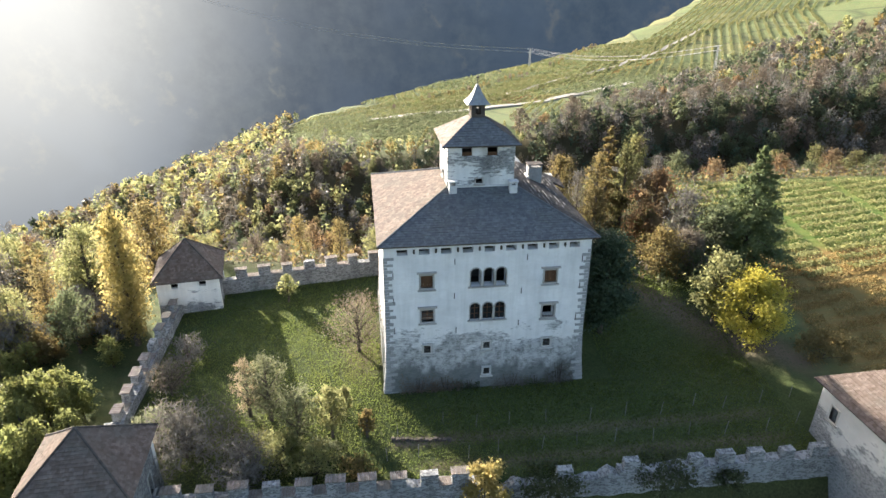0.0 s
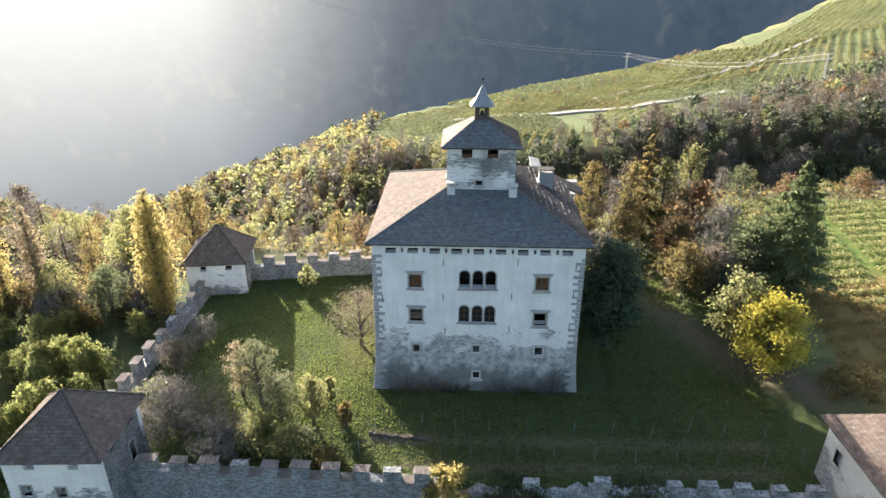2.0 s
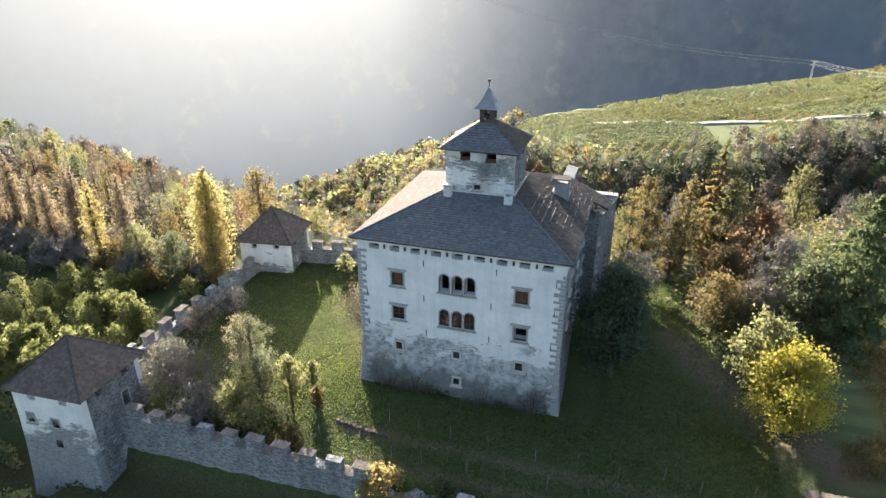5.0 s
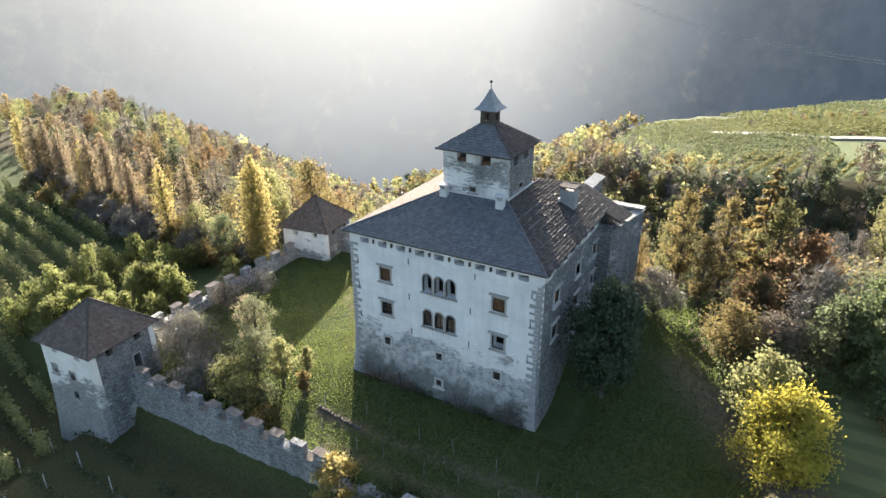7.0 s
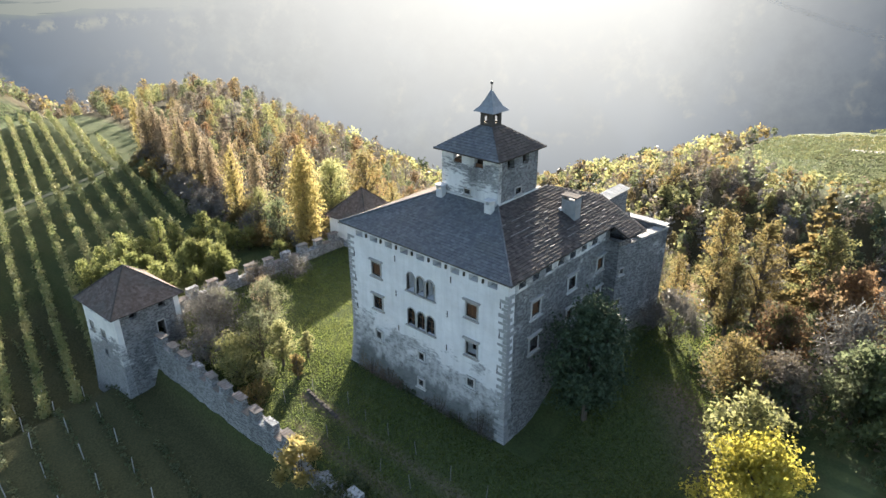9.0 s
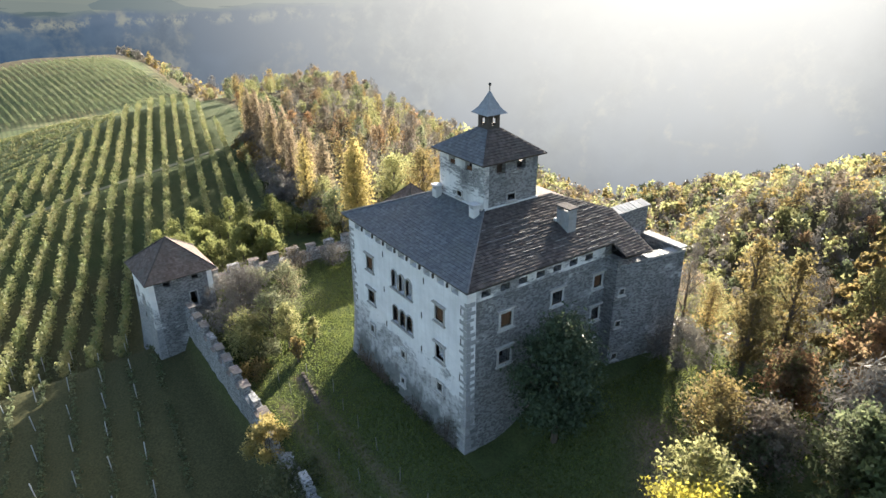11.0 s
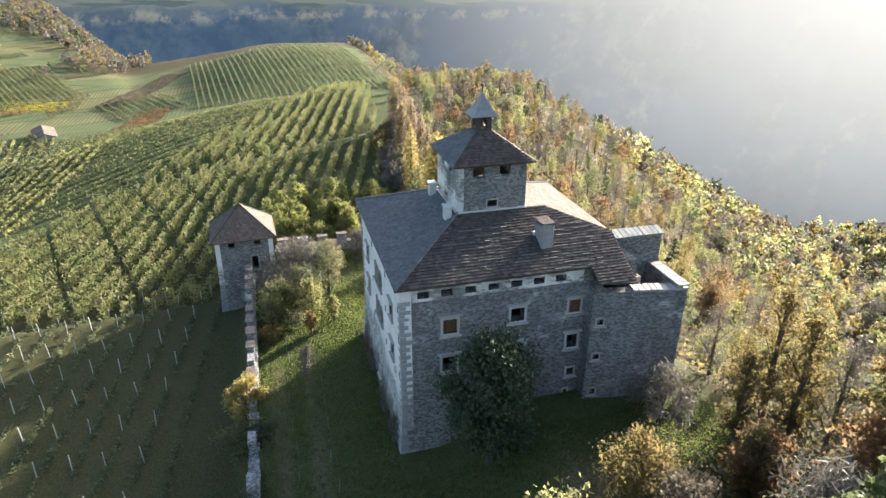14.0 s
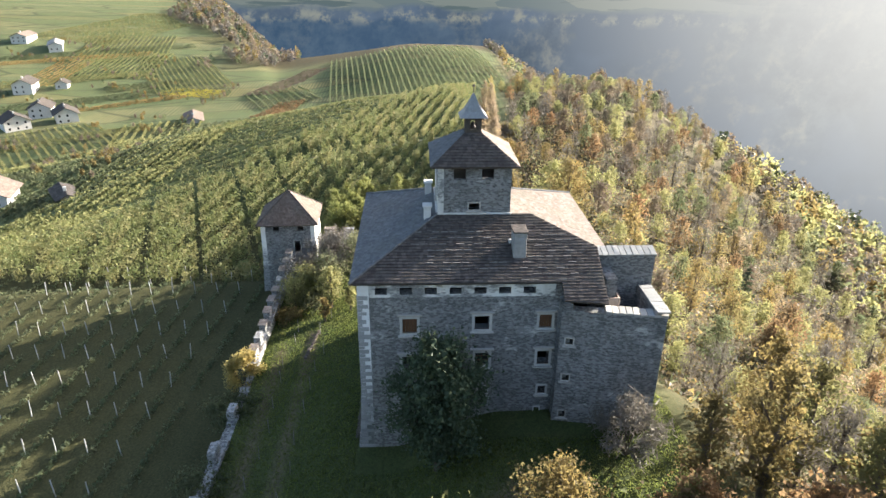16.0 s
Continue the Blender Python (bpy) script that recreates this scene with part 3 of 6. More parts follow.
def roof_slope(name, corners, material, parent, label="", course=0.31, wide=0.36, thick=0.14, lift=0.045):
    """A roof slope: a boarded slab under overlapping courses of separate shingles."""
    p = [Vector(c) for c in corners]
    n = (p[1] - p[0]).cross(p[2] - p[0]).normalized()
    if n.z < 0:
        p.reverse()
        n = -n
    u = Vector((0, 0, 1)).cross(n).normalized()
    w = n.cross(u)
    flat = [((q - p[0]).dot(u), (q - p[0]).dot(w)) for q in p]
    bm = bmesh.new()
    top = [bm.verts.new(q) for q in p]
    bot = [bm.verts.new(q - n * thick) for q in p]
    bm.faces.new(top)
    bm.faces.new(bot[::-1])
    for k in range(len(p)):
        m = (k + 1) % len(p)
        bm.faces.new((top[k], bot[k], bot[m], top[m]))
    slab = part(name, bm, M_DARKWOOD, parent, label)
    verts, faces = [], []
    u0, u1 = min(q[0] for q in flat), max(q[0] for q in flat)
    v0, v1 = min(q[1] for q in flat), max(q[1] for q in flat)
    row = 0
    v = v0
    while v < v1:
        band = clip(clip(flat, 1, v, False), 1, min(v + course, v1), True)
        row += 1
        if len(band) >= 3:
            x = u0 - (row % 2) * wide / 2
            while x < u1:
                e = x + wide * random.uniform(0.8, 1.15)
                cell = clip(clip(band, 0, x, False), 0, e, True)
                x = e
                if len(cell) < 3:
                    continue
                up = lift * random.uniform(0.7, 1.5)
                i = len(verts)
                for a, b in cell:
                    verts.append(p[0] + u * a + w * b + n * (0.012 + up * (1 - (b - v) / course)))
                for a, b in cell:
                    verts.append(p[0] + u * a + w * b + n * 0.004)
                k = len(cell)
                faces.append(list(range(i, i + k)))
                for q in range(k):
                    r = (q + 1) % k
                    if abs(cell[q][1] - v) < 1e-6 and abs(cell[r][1] - v) < 1e-6:
                        faces.append([i + q, i + k + q, i + k + r, i + r])
        v += course
    tiles = part("shingles", ([tuple(q) for q in verts], [], faces), material, slab)
    tagged(tiles, kind="stuff")
    return slab


def window(parent, place, x0, x1, z0, z1, fill="dark", arched=False, hood=True, band=0.17, stone=None):
    """A stone-framed window in a wall along the parent's own +x at y = 0. place: the wall's pose."""
    bm = bmesh.new()
    d0, d1 = -0.07, 0.28
    if not arched:
        box(bm, x0 - band, x0, d0, d1, z0 - band, z1 + band, 0.015)
        box(bm, x1, x1 + band, d0, d1, z0 - band, z1 + band, 0.015)
        box(bm, x0, x1, d0, d1, z1, z1 + band, 0.015)
        box(bm, x0, x1, d0, d1, z0 - band, z0, 0.015)
    else:
        c, r, b = (x0 + x1) / 2, (x1 - x0) / 2, 0.1
        box(bm, x0 - b, x0, d0, d1, z0, z1 - r, 0.01)
        box(bm, x1, x1 + b, d0, d1, z0, z1 - r, 0.01)
        arc = lambda q, y: [bm.verts.new((c - q * math.cos(math.pi * k / 10), y, z1 - r + q * math.sin(math.pi * k / 10))) for k in range(11)]
        a, o, ai, oi = arc(r, d0), arc(r + b, d0), arc(r, d1), arc(r + b, d1)
        for k in range(10):
            bm.faces.new((a[k], a[k + 1], o[k + 1], o[k]))
            bm.faces.new((o[k], o[k + 1], oi[k + 1], oi[k]))
            bm.faces.new((a[k + 1], a[k], ai[k], ai[k + 1]))
    stone = stone or M_TRIM
    win = part("window", bm, stone, parent)
    win.matrix_basis = place
    sill = boxed(x0 - band - 0.14, x1 + band + 0.14, -0.2, 0.05, z0 - (0.0 if arched else band) - 0.13, z0 - (0.0 if arched else band), 0.02)
    part("sill", sill, stone, win)
    if hood and not arched:
        part("cornice", boxed(x0 - band - 0.2, x1 + band + 0.2, -0.24, 0.05, z1 + band + 0.06, z1 + band + 0.22, 0.03), M_TRIM, win)
    if fill == "shutter":
        for k in range(5):
            a = x0 + (x1 - x0) * k / 5
            part("board", boxed(a + 0.008, a + (x1 - x0) / 5 - 0.008, 0.12, 0.16, z0 + 0.01, z1 - 0.01, 0.006, 0.006), M_WOOD, win)
    if fill == "glass":
        bm = bmesh.new()
        m = (x0 + x1) / 2
        box(bm, m - 0.03, m + 0.03, 0.14, 0.2, z0, z1 - (0.03 if arched else 0))
        for k in (1, 2):
            z = z0 + (z1 - z0) * k / 3
            box(bm, x0, m - 0.03, 0.145, 0.195, z - 0.025, z + 0.025)
            box(bm, m + 0.03, x1, 0.145, 0.195, z - 0.025, z + 0.025)
        part("glazing_bar", bm, M_WOOD, win)
        part("pane", boxed(x0, x1, 0.21, 0.225, z0, z1), M_GLASS, win)
    if fill == "bars":
        bm = bmesh.new()
        for k in (1, 2):
            a = x0 + (x1 - x0) * k / 3
            box(bm, a - 0.015, a + 0.015, 0.08, 0.11, z0, z1)
            z = z0 + (z1 - z0) * k / 3
            box(bm, x0, x1, 0.112, 0.13, z - 0.015, z + 0.015)
        part("grille", bm, M_IRON, win)
    return win


def quoins(parent, x, y, z0, z1, sx, sy, reach=6.0, batter=0.32):
    """Corner stones, long and short by turns. sx, sy: the way outwards."""
    z, k = z0, 0
    while z < z1 - 0.2:
        h = random.uniform(0.26, 0.42)
        a, b = (0.85, 0.4) if k % 2 else (0.4, 0.85)
        a, b = a * random.uniform(0.75, 1.2), b * random.uniform(0.75, 1.2)
        f = batter * max(0.0, (reach - z) / reach) ** 2 + 0.035
        xs, ys = sorted((x + sx * f, x - sx * a)), sorted((y + sy * f, y - sy * b))
        part("quoin", boxed(*xs, *ys, z + 0.02, z + h - 0.02, 0.02, 0.012), M_QUOIN, parent)
        z += h
        k += 1


# ---- the castle palace ----
castle = thing("castle", "square limewashed castle palace with grey shingle roof and tower", "castle")
FX0, FX1, BY, EAVE = -10.42, 8.95, 20.2, 15.42
P_FRONT = pose(FX0, 0, 0)
holes, fitted = [], []
for x0, x1, z0, z1, fill in ((-7.05, -5.95, 11.02, 12.3, "shutter"), (-7.02, -5.9, 7.42, 8.67, "glass"), (4.68, 5.8, 10.94, 12.2, "shutter"), (4.72, 5.85, 7.17, 8.43, "dark")):
    holes.append((x0, x1, z0, z1))
    fitted.append((x0, x1, z0, z1, fill, False, True, 0.17))
for x0, x1, z0, z1 in ((-6.8, -6.18, 4.0, 4.78), (-1.0, -0.38, 4.07, 4.79), (-0.93, -0.34, 1.2, 1.88), (4.97, 5.66, 3.93, 4.73)):
    holes.append((x0, x1, z0, z1))
    fitted.append((x0, x1, z0, z1, "bars", False, False, 0.2))
for z0, z1, fill in ((10.92, 12.79, "dark"), (7.29, 9.14, "glass")):
    for x0, x1 in ((-2.38, -1.46), (-1.16, -0.22), (0.02, 0.96)):
        holes.append((x0, x1, z0, z1, True))
        fitted.append((x0, x1, z0, z1, fill, True, False, 0.1))
for k in range(9):
    a = -9.2 + k * 2.008
    holes.append((round(a, 2), round(a + 0.98, 2), 14.42, 14.98))
shift = lambda hs, d: [(h[0] + d, h[1] + d, *h[2:]) for h in hs]
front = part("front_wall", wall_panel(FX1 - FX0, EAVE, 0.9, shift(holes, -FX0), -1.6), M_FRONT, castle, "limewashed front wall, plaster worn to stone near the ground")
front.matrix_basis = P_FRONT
for x0, x1, z0, z1, fill, arched, hood, band in fitted:
    flare = -0.32 * max(0.0, (6 - z0) / 6) ** 2
    window(castle, P_FRONT @ pose(0, flare - 0.05 * (z0 < 6), 0), x0 - FX0, x1 - FX0, z0, z1, fill, arched, hood, band, M_LIME if z0 < 6 else None)
side_holes, side_fit = [], []
for y0, y1, z0, z1, fill, band in ((3.46, 4.6, 10.86, 12.14, "shutter", 0.22), (9.17, 10.33, 11.12, 12.31, "dark", 0.22), (14.32, 15.32, 11.2, 12.38, "shutter", 0.2), (3.4, 4.59, 7.36, 8.62, "dark", 0.22),
                                   (9.3, 10.4, 7.7, 8.89, "glass", 0.22), (14.36, 15.32, 7.75, 9.0, "dark", 0.2), (9.62, 10.28, 4.76, 5.48, "bars", 0.2), (14.62, 15.24, 4.86, 5.56, "bars", 0.18), (14.4, 14.86, 3.02, 3.44, "dark", 0.1)):
    side_holes.append((y0, y1, z0, z1))
    side_fit.append((y0, y1, z0, z1, fill, band))
for k in range(7):
    side_holes.append((round(1.38 + 1.92 * k, 2), round(2.32 + 1.92 * k, 2), 14.3, 14.87))
P_SIDE = pose(FX1, 0, 0, 0, 0, 90)
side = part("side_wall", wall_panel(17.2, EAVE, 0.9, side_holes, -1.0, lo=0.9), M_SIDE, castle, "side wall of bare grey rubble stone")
side.matrix_basis = P_SIDE
band = part("plaster_band", wall_panel(16.3, 15.3, 0.025, side_holes[-7:], 14.05, 0.0, lo=0.9), M_TOWER, castle, "strip of old plaster under the eaves")
band.matrix_basis = P_SIDE @ pose(0, -0.03, 0)
for y0, y1, z0, z1, fill, band in side_fit:
    flare = -0.32 * max(0.0, (6 - z0) / 6) ** 2
    window(castle, P_SIDE @ pose(0, flare, 0), y0, y1, z0, z1, fill, False, z0 > 6, band, M_LIME)
left = part("side_wall", wall_panel(BY, EAVE, 0.9, [(round(1.4 + 2.0 * k, 2), round(2.36 + 2.0 * k, 2), 14.4, 14.95) for k in range(9)] + [(4, 5, 10.9, 12.2), (10, 11, 10.9, 12.2), (15, 16, 10.9, 12.2), (4, 5, 7.3, 8.6), (10, 11, 7.3, 8.6)], -1.2, lo=0.9), M_FRONT, castle)
left.matrix_basis = pose(FX0, BY, 0, 0, 0, -90)
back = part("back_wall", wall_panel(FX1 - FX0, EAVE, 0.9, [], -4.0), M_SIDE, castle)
back.matrix_basis = pose(FX1, BY, 0, 0, 0, 180)
quoins(front, -0.02, 0, -0.9, 14.2, -1, -1)
quoins(front, FX1 - FX0 + 0.02, 0, -0.9, 14.2, 1, -1)
bm = bmesh.new()
box(bm, FX0 + 0.9, FX1 - 0.9, 0.9, BY - 0.9, 9.8, 10.1)
box(bm, FX0 + 0.9, FX1 - 0.9, 0.9, BY - 0.9, 6.1, 6.4)
box(bm, FX0 + 0.9, FX1 - 0.9, 0.9, BY - 0.9, 13.6, 13.8)
box(bm, FX0 + 0.9, FX1 - 0.9, 3.6, 3.8, 0, 13.6)
box(bm, FX1 - 4.2, FX1 - 4.0, 3.8, BY - 0.9, 0, 13.6)
part("inner_floor", bm, M_ROOM, castle)
# iron wall anchors and the rows of corbel ends under the eaves
for k in range(8):
    a = -7.65 + k * 2.008
    part("corbel", boxed(a - 0.09, a + 0.09, -0.16, 0.02, 14.6, 15.0, 0.03), M_DARKWOOD, castle)
for x, z in ((-9.6, 12.4), (-9.6, 9.8), (-9.6, 6.6), (-3.9, 10.0), (-3.7, 6.3), (2.5, 10.2), (2.4, 6.7), (8.2, 13.2), (8.2, 10.4), (8.1, 6.9), (-3.9, 13.6), (2.9, 13.7)):
    part("wall_anchor", boxed(x - 0.035, x + 0.035, -0.06, 0.01, z - 0.3, z + 0.3, 0.01), M_IRON, castle)
# roof slopes up to the tower
TX0, TX1, TY0, TY1, TB = -3.8, 2.8, 6.4, 12.45, 18.55
EF, EL, ER, EB, EZ = -0.5, -10.95, 9.55, 20.8, 15.5
# slopes tinted as the light falls: warm and pale sunward, cool and dark away
roof_slope("roof_front", ((EL, EF, EZ), (ER, EF, EZ), (TX1, TY0, TB), (TX0, TY0, TB)), M_COOLGREY, castle, "front roof slope of grey shingles")
roof_slope("roof_left", ((EL, EB, EZ), (EL, EF, EZ), (TX0, TY0, TB), (TX0, TY1, TB)), M_TILE, castle, "roof slope of worn brown shingles in a warm sunlit tint")
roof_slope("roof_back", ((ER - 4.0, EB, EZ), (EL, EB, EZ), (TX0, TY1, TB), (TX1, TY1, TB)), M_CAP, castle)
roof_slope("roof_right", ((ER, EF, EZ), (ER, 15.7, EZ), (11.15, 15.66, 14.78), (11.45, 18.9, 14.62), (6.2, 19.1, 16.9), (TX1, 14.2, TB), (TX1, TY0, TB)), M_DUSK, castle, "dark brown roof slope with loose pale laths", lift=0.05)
part("gable_end", ([(11.2, 18.75, 14.2), (6.2, 18.95, 16.75), (2.9, 14.2, 18.4), (3.2, 18.6, 15.8), (6.2, 18.9, 14.2)], [], [(0, 1, 2, 3, 4)]), M_SIDE, castle)
for k in range(7):                                   # courses where the laths lie bare
    z = EZ + 0.55 + 0.27 * k
    x = ER - (z - EZ) / (TB - EZ) * (ER - TX1)
    for j in range(9):
        if random.random() < 0.6:
            y = 5.2 - 0.25 * k + j * 0.72 + (k % 2) * 0.3
            part("bare_lath", boxed(x - 0.035, x + 0.03, y, y + 0.62, z + 0.06, z + 0.1, 0.008, 0.01), M_OLDLATH, castle)
for k in range(9):
    z = EZ + 0.1 + 0.24 * k
    x = ER - (z - EZ) / (TB - EZ) * (ER - TX1)
    for j in range(6):
        if random.random() < 0.6:
            y = 12.6 + j * 0.72 + (k % 2) * 0.3
            if y < 17.6 - 0.1 * k:
                part("bare_lath", boxed(x - 0.035, x + 0.03, y, y + 0.62, z + 0.06, z + 0.1, 0.008, 0.01), M_OLDLATH, castle)
# hip and eave boards
for a, b in (((EL, EF, EZ), (TX0, TY0, TB)), ((ER, EF, EZ), (TX1, TY0, TB)), ((EL, EB, EZ), (TX0, TY1, TB))):
    bm = bmesh.new()
    tube(bm, [Vector(a) + Vector((0, 0, 0.07)), Vector(b) + Vector((0, 0, 0.07))], [0.11, 0.11], 6)
    part("hip_ridge", bm, M_COOLGREY, castle)

# the tower on the roof
TT = 22.65
tower_holes = {"front": [(1.42, 2.41, 21.58, 22.45), (3.89, 4.88, 21.56, 22.45), (2.81, 3.43, 18.9, 19.34)], "right": [(1.3, 2.31, 21.5, 22.41), (3.6, 4.61, 21.55, 22.42), (2.61, 3.46, 18.93, 19.48)]}
for name, place, length, hs in (("tower_front", pose(TX0, TY0, 0), TX1 - TX0, tower_holes["front"]), ("tower_right", pose(TX1, TY0, 0, 0, 0, 90), TY1 - TY0, tower_holes["right"]),
                                ("tower_back", pose(TX1, TY1, 0, 0, 0, 180), TX1 - TX0, tower_holes["front"]), ("tower_left", pose(TX0, TY1, 0, 0, 0, -90), TY1 - TY0, tower_holes["right"])):
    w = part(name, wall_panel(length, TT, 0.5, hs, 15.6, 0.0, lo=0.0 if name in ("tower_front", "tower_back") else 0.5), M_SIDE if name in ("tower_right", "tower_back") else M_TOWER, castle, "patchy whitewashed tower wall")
    w.matrix_basis = place
    x0, x1, z0, z1 = hs[2]
    window(castle, place, x0, x1, z0, z1, "dark", False, False, 0.13)
    for x0, x1, z0, z1 in hs[:2]:
        part("lintel", boxed(x0 - 0.2, x1 + 0.2, -0.03, 0.4, z1, z1 + 0.14, 0.02), M_DARKWOOD, w)
        if name == "tower_front":
            part("railing_board", boxed(x0, x1, 0.2, 0.26, z0, z0 + 0.35, 0.01), M_WOOD, w)
part("tower_floor", boxed(TX0 + 0.5, TX1 - 0.5, TY0 + 0.5, TY1 - 0.5, 20.6, 20.8), M_ROOM, castle)
bm = bmesh.new()
box(bm, TX0 - 0.12, TX1 + 0.12, TY0 - 0.14, TY0 - 0.003, TB - 0.14, TB + 0.13, 0.03)
box(bm, TX1 + 0.003, TX1 + 0.14, TY0 - 0.003, TY1 + 0.1, TB - 0.14, TB + 0.13, 0.03)
part("flashing", bm, M_CHIM, castle)
t0, t1, t2, t3, CX, CY, CZ = TX0 - 0.55, TX1 + 0.5, TY0 - 0.6, TY1 + 0.6, -0.5, 9.42, 24.75
H = 0.72
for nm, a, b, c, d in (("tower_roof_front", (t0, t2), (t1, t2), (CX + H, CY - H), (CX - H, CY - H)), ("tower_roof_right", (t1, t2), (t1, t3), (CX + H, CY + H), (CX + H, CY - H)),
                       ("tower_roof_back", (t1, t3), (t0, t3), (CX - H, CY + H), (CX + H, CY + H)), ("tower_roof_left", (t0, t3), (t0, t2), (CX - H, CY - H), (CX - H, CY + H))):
    # left and back slopes paler: sunlight put into the shingle colour
    m_roof = {"tower_roof_left": M_CAP, "tower_roof_back": M_CAP}.get(nm, M_COOLGREY if nm == "tower_roof_front" else M_DUSK)
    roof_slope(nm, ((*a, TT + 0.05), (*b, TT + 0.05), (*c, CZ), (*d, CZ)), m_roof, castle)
bell_holes = [(0.42, 0.94, 0.45, 1.25, True)]
for a, place in enumerate((pose(CX - 0.68, CY - 0.68, CZ - 0.15), pose(CX + 0.68, CY - 0.68, CZ - 0.15, 0, 0, 90), pose(CX + 0.68, CY + 0.68, CZ - 0.15, 0, 0, 180), pose(CX - 0.68, CY + 0.68, CZ - 0.15, 0, 0, -90))):
    w = part("bell_turret_wall", wall_panel(1.36, 1.5, 0.12, bell_holes, 0.0, 0.0, 1.0, 3.0, 0.12 * (a % 2)), M_DARKWOOD, castle)
    w.matrix_basis = place
bm = bmesh.new()
for z, r in ((CZ + 1.3, 1.16), (CZ + 1.34, 1.13), (CZ + 1.75, 0.75), (CZ + 2.35, 0.42), (CZ + 3.15, 0.06)):
    ring = [bm.verts.new((CX + r * sx, CY + r * sy, z)) for sx, sy in ((-1, -1), (1, -1), (1, 1), (-1, 1))]
    if z > CZ + 1.3:
        for k in range(4):
            bm.faces.new((old[k], old[(k + 1) % 4], ring[(k + 1) % 4], ring[k]))
    else:
        bm.faces.new(ring[::-1])
    old = ring
bm.faces.new(old)
spire = part("spire", bm, M_LEAD, castle, "pointed grey turret roof")
bm = bmesh.new()
tube(bm, [(CX, CY, CZ + 3.1), (CX, CY, CZ + 3.9)], [0.05, 0.03], 6)
bmesh.ops.create_icosphere(bm, subdivisions=2, radius=0.14, matrix=Matrix.Translation((CX, CY, CZ + 3.75)))
part("finial", bm, M_IRON, spire)
bm = bmesh.new()
tube(bm, [(CX, CY, CZ + 0.35 + 0.06 * k) for k in range(9)], [0.3, 0.27, 0.22, 0.2, 0.19, 0.18, 0.16, 0.1, 0.03], 10)
part("bell", bm, M_IRON, castle)


def chimney(x, y, z0, z1, a, b, cap, body=None):
    body = body or M_CHIM
    bm = bmesh.new()
    box(bm, x - a, x + a, y - b, y + b, z0, z1, 0.03)
    c = part("chimney", bm, body, castle, "whitewashed chimney stack" if body is M_CHIM else "grey rendered chimney stack")
    for dx in (-1, 1):
        part("vent_post", boxed(x + dx * (a - 0.08) - 0.08, x + dx * (a - 0.08) + 0.08, y - b, y + b, z1, z1 + 0.3, 0.02), body, c)
    part("cap", boxed(x - a - 0.1, x + a + 0.1, y - b - 0.1, y + b + 0.1, z1 + 0.3, z1 + 0.42, 0.03), cap, c)


chimney(-3.35, 5.75, 17.4, 19.0, 0.38, 0.3, M_CHIM)
chimney(2.55, 5.55, 17.2, 18.9, 0.38, 0.3, M_CHIM)
chimney(6.55, 12.7, 15.9, 18.35, 0.75, 0.5, M_DUSK, M_GREYCHIM)
bm = bmesh.new()
box(bm, 5.65, 5.9, 12.0, 13.4, 17.2, 17.5, 0.02)
part("flashing", bm, M_CHIM, castle)

# ---- the roofless wing ----
ruin = thing("ruined_wing", "roofless stone wing with broken wall tops", "ruin")
w = part("outer_wall", wall_panel(7.85, 13.5, 0.9, [(0.5, 1.05, 10.54, 11.06), (0.48, 1.02, 7.16, 7.7), (0.5, 1.0, 3.58, 4.12)], 0.0, 0.3), M_SIDE, ruin, "bare rubble wall with small square windows")
P_WING = pose(10.3, 15.72, 0, 0, 0, 80)
w.matrix_basis = P_WING
for h in ((0.5, 1.05, 10.54, 11.06), (0.48, 1.02, 7.16, 7.7), (0.5, 1.0, 3.58, 4.12)):
    window(ruin, P_WING, *h, "dark", False, False, 0.12)
for nm, place, length, top, hs in (("end_wall", pose(10.95, 23.45, 0, 0, 0, 180), 5.0, 13.9, []), ("step_wall", pose(FX1 - 0.6, 15.76, 0), 1.9, 14.0, []),
                                   ("inner_wall", pose(6.7, 18.9, 0, 0, 0, 90), 4.9, 16.6, []), ("cross_wall", pose(10.4, 20.2, 0, 0, 0, 180), 3.7, 13.0, [])):
    w = part(nm, wall_panel(length, top, 0.8, hs, 0.0, 0.0), M_SIDE, ruin)
    w.matrix_basis = place
shaft = part("brick_shaft", boxed(8.2, 9.4, 19.42, 19.56, 13.0, 14.0, 0.02), M_BRICK, ruin, "open square shaft of pale brick")
for x0, x1, y0, y1 in ((8.2, 9.4, 20.3, 20.44), (8.2, 8.34, 19.563, 20.297), (9.26, 9.4, 19.563, 20.297)):
    part("shaft_wall", boxed(x0, x1, y0, y1, 12.6, 14.0, 0.02), M_BRICK, shaft)
part("wing_floor", boxed(6.8, 10.4, 19.2, 22.8, 8.6, 8.9), M_ROOM, ruin)
for k in range(9):
    y = 18.95 + k * 0.52
    c = part("wall_cap", boxed(3.25 + 0.52 * k, 3.73 + 0.52 * k, -0.12, 1.0, 13.5, 13.62 + random.uniform(0, 0.12), 0.02, 0.03), M_TRIM if k % 3 else M_LATH, ruin)
    c.matrix_basis = P_WING
for k in range(8):
    x = 11.75 - k * 0.56
    part("wall_cap", boxed(x - 0.52, x, 22.55, 23.6, 13.9, 14.04, 0.02, 0.03), M_LATH, ruin)
for k in range(10):
    y = 18.95 + k * 0.49
    bm = boxed(5.7, 6.95, y, y + 0.45, 16.62, 16.74, 0.02, 0.02)
    bmesh.ops.rotate(bm, cent=(6.3, y, 16.6), matrix=Matrix.Rotation(radians(14), 3, "Y"), verts=bm.verts)
    part("wall_cap", bm, M_LATH, ruin)

